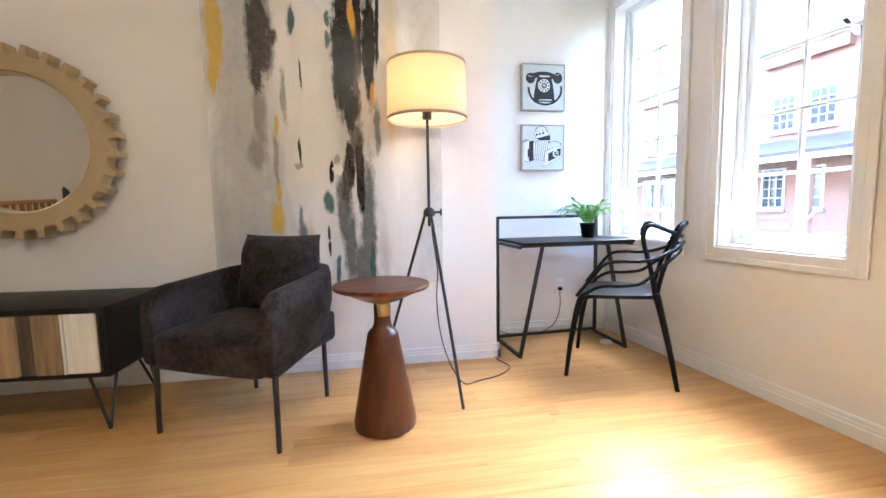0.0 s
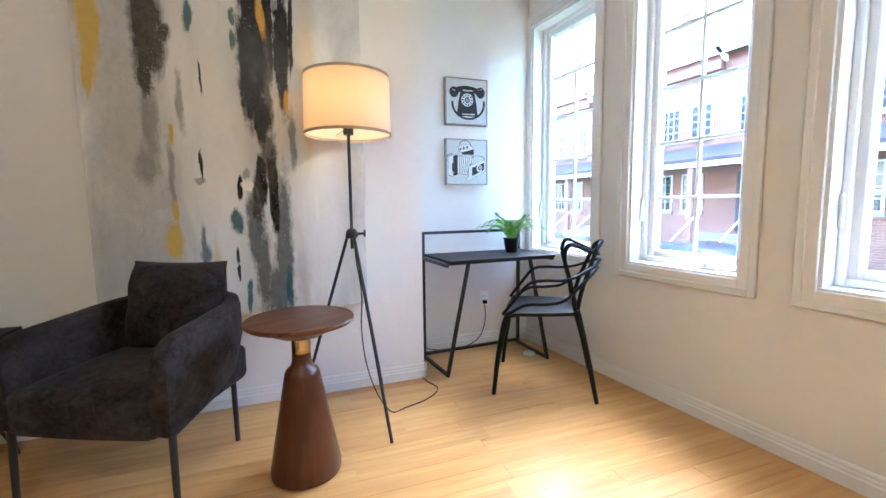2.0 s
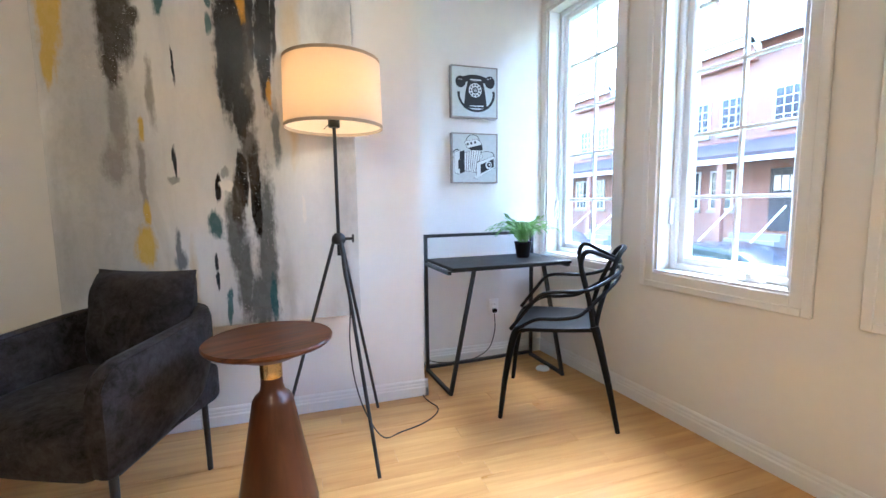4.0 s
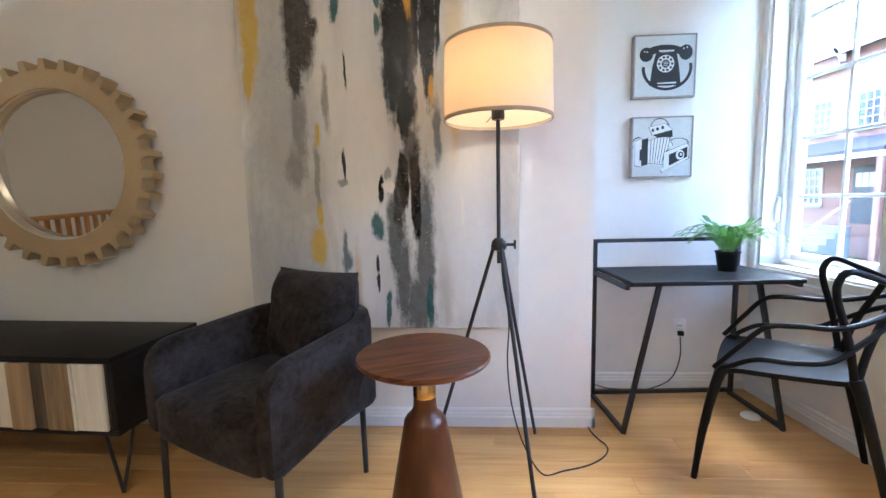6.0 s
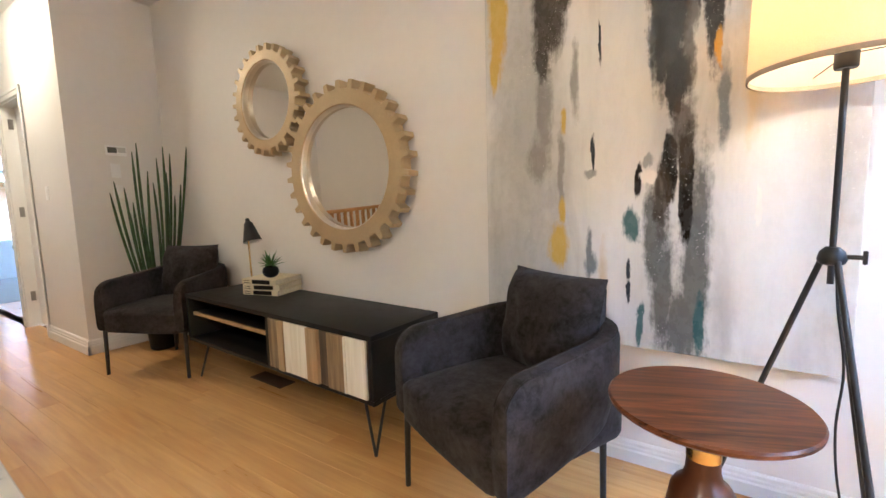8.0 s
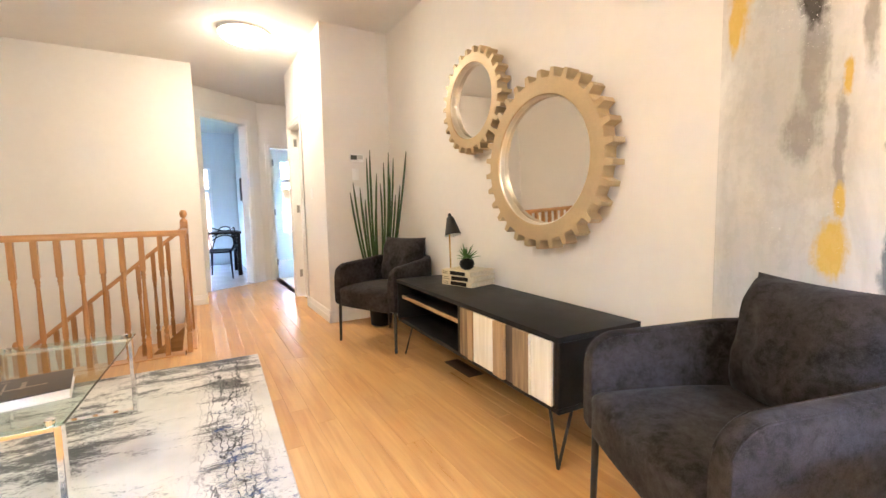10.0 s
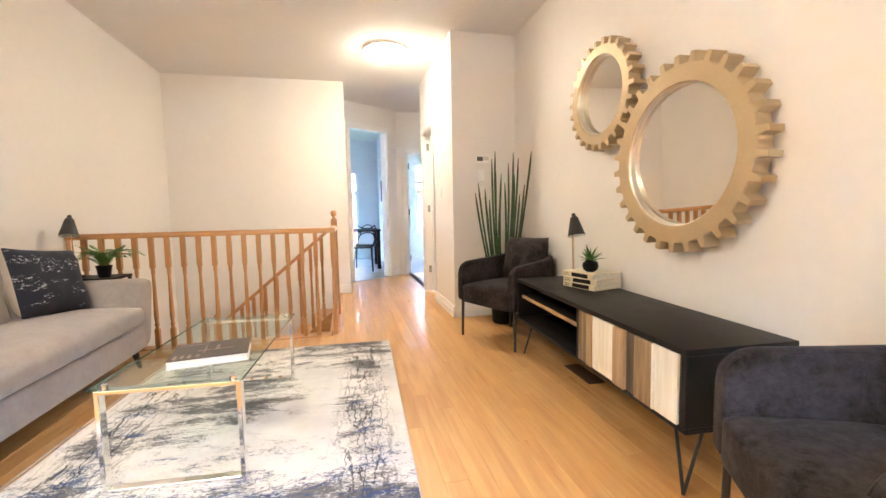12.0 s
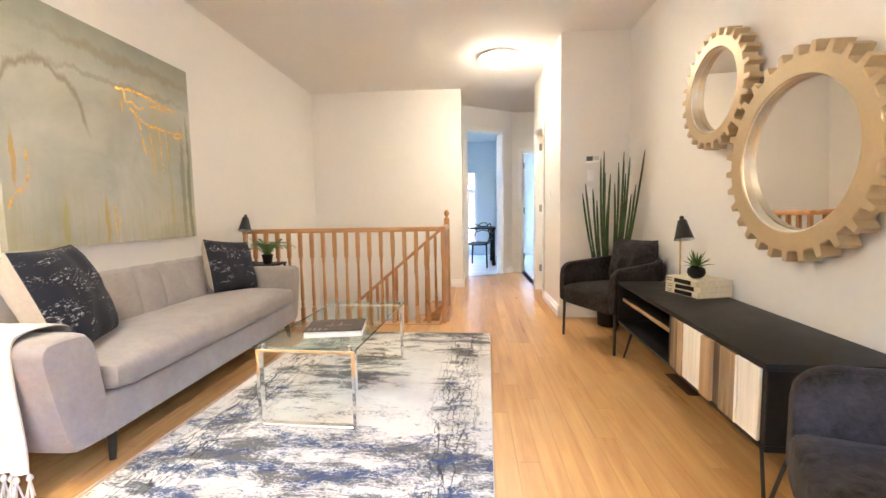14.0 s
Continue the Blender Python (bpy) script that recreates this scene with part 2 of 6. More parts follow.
# ---- the room ----
NORTH, RECESS, SOUTH, CEILING, WEST, HALL_N, HALL_S, RETURN = 2.60, 3.03, -1.12, 2.735, -5.37, 1.955, 0.965, -3.67
BUMP = 0.988
TILT = radians(5)
EASTM = Matrix(((math.sin(TILT), math.cos(TILT), 0, 1.965), (-math.cos(TILT), math.sin(TILT), 0, 3.03), (0, 0, 1, 0), (0, 0, 0, 1)))

setting("wall_north", box(RETURN - 0.0, NORTH, -0.02, BUMP, RECESS + 0.25, CEILING), WALL, "warm white painted wall with a projecting chase", "wall")
setting("wall_recess", box(BUMP, RECESS, -0.02, 1.985, RECESS + 0.25, CEILING), WALL, "white painted wall of the window alcove", "wall")
setting("wall_south", box(WEST - 0.2, SOUTH - 0.2, -2.9, 2.75, SOUTH, CEILING), WALL, "warm white painted wall behind the sofa", "wall")
setting("wall_stair", box(WEST - 0.2, SOUTH, -2.9, WEST, HALL_S, CEILING), WALL, "white painted wall above the stairwell", "wall")
setting("wall_hall_south", box(-6.20, HALL_S - 0.2, -0.02, WEST - 0.2, HALL_S, CEILING), WALL, "white painted hall wall", "wall")
bm = bmesh.new()
for a, b, z0, z1 in ((-4.60, RETURN, -0.02, CEILING), (-5.35, -5.20, -0.02, CEILING), (-5.20, -4.60, 2.06, CEILING)):
    bx(bm, a, HALL_N, z0, b, HALL_N + 0.13, z1)
setting("wall_return", box(RETURN - 0.13, HALL_N + 0.13, -0.02, RETURN, NORTH + 0.2, CEILING), WALL, "white painted return wall with the thermostat", "wall")
setting("wall_hall_far", box(-5.35, HALL_N + 0.13, -0.02, -5.22, 2.95, CEILING), WALL, "white painted hall side wall", "wall")
setting("wall_hall_north", bm, WALL, "white painted hall wall beside the closet door", "wall")
# far end of the hall: a wall set askew with a tall opening, and a wall with the bedroom door
A0, A1 = Vector((-6.20, 0.90, 0)), Vector((-6.82, 1.80, 0))
AM = Matrix.Translation(A0) @ Matrix.Rotation(math.atan2(A1.y - A0.y, A1.x - A0.x), 4, 'Z')
AL = (A1 - A0).length
o0, o1 = 0.155, 0.885
bm = bmesh.new()
bx(bm, 0, 0, -0.02, o0, 0.14, CEILING), bx(bm, o1, 0, -0.02, AL, 0.14, CEILING), bx(bm, o0, 0, 2.365, o1, 0.14, CEILING)
setting("wall_arch", bm, WALL, "white painted angled wall with a cased opening", "wall", m=AM)
bm = bmesh.new()
bx(bm, -6.98, 1.80, -0.02, -6.86, 1.965, CEILING), bx(bm, -6.98, 2.72, -0.02, -6.86, 2.95, CEILING), bx(bm, -6.98, 1.965, 2.06, -6.86, 2.72, CEILING)
setting("wall_bedroom_door", bm, WALL, "white painted wall round the bedroom doorway", "wall")
setting("wall_hall_end", box(-6.98, 2.95, -0.02, -5.22, 3.10, CEILING), WALL, "white painted hall end wall", "wall")

# window wall
SILL, HEAD, DEPTH = 0.705, 2.31, 0.20
OPEN = ((0.045, 0.665), (0.945, 1.545), (1.825, 2.425))
bm = bmesh.new()
edges = [-0.10] + [v for o in OPEN for v in o] + [4.45]
for i in range(0, len(edges), 2):
    bx(bm, edges[i], 0, -0.02, edges[i + 1], DEPTH, CEILING)
for a, b in OPEN:
    bx(bm, a, 0, -0.02, b, DEPTH, SILL), bx(bm, a, 0, HEAD, b, DEPTH, CEILING)
setting("wall_east", bm, WALL, "white painted wall with three tall windows", "wall", m=EASTM)

# ceiling, floor slab
bm = bmesh.new()
bx(bm, -7.0, SOUTH - 0.2, CEILING, 2.75, 3.3, CEILING + 0.2)
setting("ceiling", bm, CEIL, "flat white painted ceiling", "ceiling")
WELL = -3.475
bm = bmesh.new()
bx(bm, WELL, SOUTH - 0.1, -0.25, 2.70, 3.25, -0.016), bx(bm, -7.0, 0.78, -0.25, WELL, 3.25, -0.016)
floor = setting("floor", bm, plain("subfloor", (0.10, 0.05, 0.02), 0.8), "honey-coloured maple strip floor", "floor")

# skirting boards: stepped profile pushed along a run
SKIRT = ((0.0, 0.0), (0.017, 0.0), (0.017, 0.052), (0.012, 0.058), (0.012, 0.068), (0.009, 0.074), (0.009, 0.086), (0.004, 0.094), (0.0, 0.094))


def skirt(a, b, name="baseboard", high=1.0):
    """A board from a to b; the room lies on its left."""
    a, b = Vector((*a, 0)), Vector((*b, 0))
    d = (b - a).normalized()
    n = Vector((-d.y, d.x, 0))
    bm = rings(bmesh.new(), [[p + n * u + Vector((0, 0, v * high - 0.004)) for u, v in SKIRT] for p in (a, b)])
    ob = part(name, bm, TRIM, None, "", False)
    return tagged(ob, "white moulded wooden baseboard", "baseboard", "", "structure")


e = lambda s, o=0.0: tuple((EASTM @ Vector((s, o, 0)))[:2])
skirt((BUMP + 0.017, NORTH), (RETURN, NORTH))
skirt((BUMP, RECESS), (BUMP, NORTH - 0.017))
skirt((1.965, RECESS), (BUMP, RECESS))
skirt(e(4.2), e(0))
skirt((RETURN, NORTH), (RETURN, HALL_N - 0.017), high=1.25)
skirt((RETURN + 0.017, HALL_N), (-4.53, HALL_N), high=1.25)
skirt((-6.16, HALL_S), (WEST + 0.017, HALL_S), high=1.25)
skirt((WEST, HALL_S + 0.017), (WEST, 0.80), high=1.25)
skirt((WELL + 0.02, SOUTH), (2.30, SOUTH))
aw = lambda u: tuple((AM @ Vector((u, 0, 0)))[:2])
skirt(aw(AL), aw(o1 + 0.07))


def casing(name, m, w, h, wide=0.07, bottom=None):
    """Flat moulded boards round an opening w wide, up to h, in the plane y = 0 of m (room at -y)."""
    bm = bmesh.new()
    z0 = 0.0 if bottom is None else bottom
    for t, p in ((0.012, 0.0), (0.018, 0.58)):
        i, o = wide * p, wide
        bx(bm, -o, -t, z0 - (o if bottom is not None else 0), -i, 0.0, h + o, 0.003, 1)
        bx(bm, w + i, -t, z0 - (o if bottom is not None else 0), w + o, 0.0, h + o, 0.003, 1)
        bx(bm, -i, -t, h + i, w + i, 0.0, h + o, 0.003, 1)
        if bottom is not None:
            bx(bm, -i, -t, z0 - o, w + i, 0.0, z0 - i, 0.003, 1)
    ob = part(name, bm, TRIM, None, "", False)
    ob.matrix_world = m
    return tagged(ob, "white moulded wooden casing", "trim", "", "structure")


def window(idx, s0, s1):
    w = s1 - s0
    m = EASTM @ Matrix.Translation((s0, 0, 0))
    casing("trim_window_%d" % idx, m, w, HEAD, 0.074, SILL)
    win = thing("window_%d" % idx, "tall white casement window with a muntin grid", "window", m, "", "structure")
    bm = bmesh.new()
    for a in ((0, SILL, 0.014, HEAD), (w - 0.014, SILL, w, HEAD), (0.014, HEAD - 0.014, w - 0.014, HEAD)):
        bx(bm, a[0], 0.002, a[1], a[2], 0.115, a[3])
    part("reveal_lining", bm, TRIM, win, "", False)
    part("window_sill", box(0.0, -0.004, SILL - 0.018, w, 0.115, SILL + 0.012, 0.003, 1), TRIM, win, "", False)

    def ring(bm, a, b, z0, z1, t, y0, y1, bev=0.006):
        bx(bm, a, y0, z0, a + t, y1, z1, bev, 1), bx(bm, b - t, y0, z0, b, y1, z1, bev, 1)
        bx(bm, a + t, y0, z0, b - t, y1, z0 + t, bev, 1), bx(bm, a + t, y0, z1 - t, b - t, y1, z1, bev, 1)
        return bm
    part("window_frame", ring(bmesh.new(), 0.012, w - 0.012, SILL + 0.010, HEAD - 0.010, 0.032, 0.085, 0.195), VINYL, win, "", False)
    part("sash", ring(bmesh.new(), 0.040, w - 0.040, SILL + 0.036, HEAD - 0.036, 0.040, 0.105, 0.165), VINYL, win, "", False)
    g0, g1, h0, h1 = 0.078, w - 0.078, SILL + 0.074, HEAD - 0.074
    mid = (g0 + g1) / 2
    part("muntin", box(mid - 0.008, 0.128, h0, mid + 0.008, 0.150, h1, 0.003, 1), VINYL, win, "", False)
    rows = [h0 + (h1 - h0) * k / 5 for k in range(6)]
    for z in rows[1:5]:
        part("muntin", box(g0, 0.1285, z - 0.008, g1, 0.1495, z + 0.008, 0.003, 1), VINYL, win, "", False)
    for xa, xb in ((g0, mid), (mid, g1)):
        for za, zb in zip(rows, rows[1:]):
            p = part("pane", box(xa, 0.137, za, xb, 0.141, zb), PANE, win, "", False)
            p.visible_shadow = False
    # folding crank on the bottom, latch on one stile
    bm = bmesh.new()
    bx(bm, w * 0.62, 0.045, SILL + 0.012, w * 0.62 + 0.10, 0.080, SILL + 0.032, 0.006, 2)
    lathe(bm, ((0.016, 0.0), (0.016, 0.018), (0.010, 0.024)), 16, (w * 0.62 + 0.05, 0.05, SILL + 0.030))
    tube(bm, [(w * 0.62 + 0.05, 0.05, SILL + 0.050), (w * 0.62 - 0.01, 0.045, SILL + 0.062), (w * 0.62 - 0.06, 0.048, SILL + 0.034)], 0.006, 8)
    tube(bm, [(w * 0.62 - 0.06, 0.048, SILL + 0.030), (w * 0.62 - 0.06, 0.048, SILL + 0.055)], 0.010, 8)
    part("crank_handle", bm, VINYL, win, "white folding window crank")
    bm = bmesh.new()
    bx(bm, 0.014, 0.070, SILL + 0.235, 0.030, 0.088, SILL + 0.365, 0.006, 2)
    tube(bm, [(0.026, 0.072, SILL + 0.34), (0.034, 0.058, SILL + 0.30), (0.032, 0.055, SILL + 0.24)], 0.007, 8)
    part("latch", bm, VINYL, win, "white window latch lever")


for i, (a, b) in enumerate(OPEN):
    window(i + 1, a, b)

# hall doors
casing("trim_closet", Matrix.Translation((-5.20, HALL_N, 0)), 0.60, 2.06)
d = thing("door_1", "closed white painted closet door in the hall", "door", Matrix.Translation((-5.20, HALL_N + 0.095, 0)), "", "structure")
part("door_slab", box(0.015, 0, 0.01, 0.585, 0.034, 2.045, 0.002, 1), TRIM, d, "", False)
bm = bmesh.new()
bx(bm, -0.001, -0.095, 0, 0.015, 0.035, 2.06), bx(bm, 0.585, -0.095, 0, 0.601, 0.035, 2.06), bx(bm, 0.015, -0.095, 2.045, 0.585, 0.035, 2.06)
part("door_frame", bm, TRIM, d, "", False)
for z in (0.25, 1.05, 1.85):
    part("hinge", box(0.012, -0.055, z, 0.020, -0.02, z + 0.09), STEEL, d, "dull steel hinge")
bm = lathe(bmesh.new(), ((0.0, 0), (0.026, 0.002), (0.026, 0.008), (0.011, 0.012), (0.011, 0.035), (0.024, 0.045), (0.026, 0.06), (0.014, 0.07)), 20, caps=False)
bmesh.ops.rotate(bm, verts=bm.verts, matrix=Matrix.Rotation(radians(90), 3, 'X'))
bmesh.ops.translate(bm, verts=bm.verts, vec=(0.53, 0.0, 0.95))
part("door_knob", bm, STEEL, d, "brushed steel knob")
casing("trim_bedroom", Matrix.Translation((-6.86, 1.965, 0)) @ Matrix.Rotation(radians(90), 4, 'Z'), 0.755, 2.06)
d = thing("door_2", "white bedroom door standing open into the bedroom", "door", Matrix.Translation((-6.98, 1.985, 0)), "", "structure")
part("door_slab", box(-0.74, 0, 0.01, 0.0, 0.035, 2.04, 0.002, 1), TRIM, d, "", False)
for z in (0.22, 1.02, 1.80):
    part("hinge", box(-0.004, 0.02, z, 0.055, 0.040, z + 0.10, 0.003, 1), STEEL, d, "dull steel hinge")
bm = bmesh.new()
bx(bm, o0 - 0.07, -0.018, 0, o0, 0.0, 2.435, 0.003, 1), bx(bm, o1, -0.018, 0, o1 + 0.07, 0.0, 2.435, 0.003, 1), bx(bm, o0, -0.018, 2.365, o1, 0.0, 2.435, 0.003, 1)
bx(bm, o0 - 0.006, -0.002, 0, o0 + 0.014, 0.142, 2.37), bx(bm, o1 - 0.014, -0.002, 0, o1 + 0.006, 0.142, 2.37), bx(bm, o0 + 0.014, -0.002, 2.351, o1 - 0.014, 0.142, 2.37)
setting("trim_arch", bm, TRIM, "white wooden lining of the dining room opening", "trim", m=AM)

# ---- stairwell ----
setting("wall_well_east", box(WELL, SOUTH, -2.9, WELL + 0.15, 0.90, -0.25), WALL, "white painted stairwell wall", "wall")
setting("wall_well_north", box(WEST, 0.80, -2.9, WELL, 0.95, -0.25), WALL, "white painted stairwell wall", "wall")
setting("floor_lower", box(WEST - 0.2, SOUTH - 0.2, -2.95, WELL + 0.15, 0.95, -2.80), FLOORWOOD, "wooden floor of the lower hall", "floor")
setting("trim_well", box(WELL - 0.018, SOUTH, -0.26, WELL + 0.10, 0.78, 0.006, 0.004, 1), OAKY, "oak nosing along the stairwell edge", "trim")
setting("trim_well_hall", box(WEST, 0.762, -0.26, WELL - 0.018, 0.86, 0.006, 0.004, 1), OAK, "oak nosing along the hall edge of the stairwell", "trim")
stair = thing("staircase", "golden oak stair flight going down from the hall", "staircase")
SX0, SX1, RUN, RISE = WEST + 0.005, -4.20, 0.225, 0.19
for k in range(11):
    y1 = 0.762 - RUN * k
    z = -RISE * (k + 1)
    part("tread", box(SX0, y1 - RUN - 0.025, z - 0.03, SX1, y1, z, 0.006, 2), OAK, stair, "", False)
    part("riser", box(SX0, y1 - 0.016, z, SX1, y1 - 0.001, z + RISE - 0.03), OAK, stair, "", False)
q = [(0.762, 0.035), (0.762, -0.32), (0.762 - RUN * 8.3, -0.32 - RISE * 8.3), (0.762 - RUN * 8.3, 0.035 - RISE * 8.3)]
part("stringer", rings(bmesh.new(), [[(x, y, z) for y, z in q] for x in (SX1, SX1 + 0.035)]), OAKY, stair, "", False)

# turned balusters
def turned(bm, h, at=(0, 0, 0), s=0.017):
    """Square block, turned shank, square block."""
    zt = h - 0.26
    for z0, z1 in ((0.0, 0.15), (zt + 0.02, h)):
        bx(bm, at[0] - s, at[1] - s, at[2] + z0, at[0] + s, at[1] + s, at[2] + z1, 0.002, 1)
    pr = ((s * 0.95, 0.15), (s * 0.62, 0.165), (s * 0.98, 0.18), (s * 0.98, 0.192), (s * 0.65, 0.205), (s * 0.92, 0.225), (s * 1.0, 0.26), (s * 0.62, 0.26 + (zt - 0.26) * 0.9),
          (s * 0.95, zt - 0.035), (s * 0.7, zt - 0.022), (s * 0.98, zt - 0.008), (s * 0.75, zt + 0.005), (s * 0.95, zt + 0.02))
    lathe(bm, pr, 12, at)
    return bm


def handrail(bm, a, b):
    pr = ((-0.028, 0.0), (-0.031, 0.012), (-0.026, 0.032), (-0.014, 0.042), (0.014, 0.042), (0.026, 0.032), (0.031, 0.012), (0.028, 0.0))
    a, b = Vector(a), Vector(b)
    d = (b - a).normalized()
    n = Vector((0, 0, 1)).cross(d).normalized()
    up = Vector((0, 0, 1))
    return rings(bm, [[p + n * u + up * v for u, v in pr] for p in (a, b)])


def newel(bm, h, at, s=0.030):
    bx(bm, at[0] - s, at[1] - s, at[2], at[0] + s, at[1] + s, at[2] + h, 0.003, 1)
    lathe(bm, ((s * 1.05, 0), (s * 0.9, 0.012), (0.014, 0.022), (0.012, 0.03), (0.024, 0.044), (0.030, 0.062), (0.029, 0.078), (0.020, 0.094), (0.004, 0.101)), 18, (at[0], at[1], at[2] + h))
    return bm


RX, RY, RT = -3.425, 0.815, 0.885
rail = thing("balustrade", "golden oak railing with turned balusters round the stairwell", "railing")
part("handrail", handrail(bmesh.new(), (RX, SOUTH, RT), (RX, RY + 0.03, RT)), OAKY, rail)
part("handrail", handrail(bmesh.new(), (RX + 0.03, RY, RT + 0.001), (-4.17, RY, RT + 0.001)), OAK, rail)
base = make(turned(bmesh.new(), RT - 0.006), "baluster", OAK)
for k in range(17):
    ob = new("baluster", base)
    ob.parent, ob.location = rail, (RX, 0.675 - 0.1125 * k, 0.006)
for x in (RX, -3.55, -3.67, -3.79, -3.91, -4.03):
    ob = new("baluster", base)
    ob.parent, ob.location = rail, (x, RY, 0.006)
part("newel_post", newel(bmesh.new(), 0.985, (-4.17, RY, 0.0)), OAK, rail, "square oak newel post with a ball top")
srail = thing("stair_railing", "golden oak sloping stair railing with turned balusters", "railing")
SRX = SX1 + 0.018
slope = RISE / RUN
yz = lambda y, z0: z0 - (0.762 - y) * slope
part("handrail", handrail(bmesh.new(), (SRX, 0.80, yz(0.80, 0.865)), (SRX, -0.30, yz(-0.30, 0.865))), OAKY, srail)
part("newel_post", newel(bmesh.new(), 1.02, (SRX, -0.34, yz(-0.34, -0.10))), OAK, srail, "square oak newel post with a ball top")
sb = make(turned(bmesh.new(), 0.835, s=0.016), "baluster", OAK)
for k in range(9):
    y = 0.68 - 0.1125 * k
    ob = new("baluster", sb)
    ob.parent, ob.location = srail, (SRX, y, yz(y, 0.035))

# ---- soft shapes ----
def pillow(w, h, d, n=18, seed=0, crease=0.004):
    """A stuffed cushion standing in the plane y = 0, base at z = 0, corners drawn out."""
    bm = bmesh.new()
    grids = []
    for side in (1, -1):
        g = []
        for j in range(n + 1):
            row = []
            for i in range(n + 1):
                u, v = 2 * i / n - 1, 2 * j / n - 1
                pull = 1 - 0.045 * (1 - abs(u) ** 2) * abs(v) ** 3
                pull2 = 1 - 0.045 * (1 - abs(v) ** 2) * abs(u) ** 3
                t = max(0.0, (1 - abs(u) ** 3.2) * (1 - abs(v) ** 3.2)) ** 0.5
                p = Vector((u * w / 2 * pull2, side * d / 2 * t, h / 2 + v * h / 2 * pull))
                p.y += side * crease * noise.noise(Vector((u * 3 + seed, v * 2.2, side))) * 6 * t
                p.y += side * crease * abs(noise.noise(Vector((u * 2 + seed * 2, v * 7, 3)))) * 5 * (abs(u) ** 2) * t
                if side == -1 and (i in (0, n) or j in (0, n)):
                    row.append(grids[0][j][i])
                else:
                    row.append(bm.verts.new(p))
            g.append(row)
        grids.append(g)
        for j in range(n):
            for i in range(n):
                q = (g[j][i], g[j][i + 1], g[j + 1][i + 1], g[j + 1][i])
                bm.faces.new(q if side == -1 else q[::-1])
    return bm


def puff(x0, y0, z0, x1, y1, z1, r=0.05, crown=0.03, nx=24, ny=14, bow=0.0):
    """An upholstered block: rounded all round, top crowned, front (low y) bowed out."""
    bm = box(x0, y0, z0, x1, y1, z1)
    bmesh.ops.subdivide_edges(bm, edges=bm.edges, cuts=14, use_grid_fill=True)
    c = Vector(((x0 + x1) / 2, (y0 + y1) / 2, (z0 + z1) / 2))
    hx, hy, hz = (x1 - x0) / 2, (y1 - y0) / 2, (z1 - z0) / 2
    rr = min(r, hx, hy, hz)
    for v in bm.verts:
        p = v.co - c
        q = Vector((max(-hx + rr, min(hx - rr, p.x)), max(-hy + rr, min(hy - rr, p.y)), max(-hz + rr, min(hz - rr, p.z))))
        d = p - q
        if d.length > 1e-6:
            d = d.normalized() * rr
        p = q + d
        u, w = p.x / hx, p.y / hy
        if p.z > 0:
            p.z += crown * max(0, 1 - abs(u) ** 4) * max(0, 1 - abs(w) ** 2.5) * (p.z / hz)
        if p.y < 0:
            p.y -= bow * max(0, 1 - u * u) * (-p.y / hy)
        v.co = c + p
    return bm


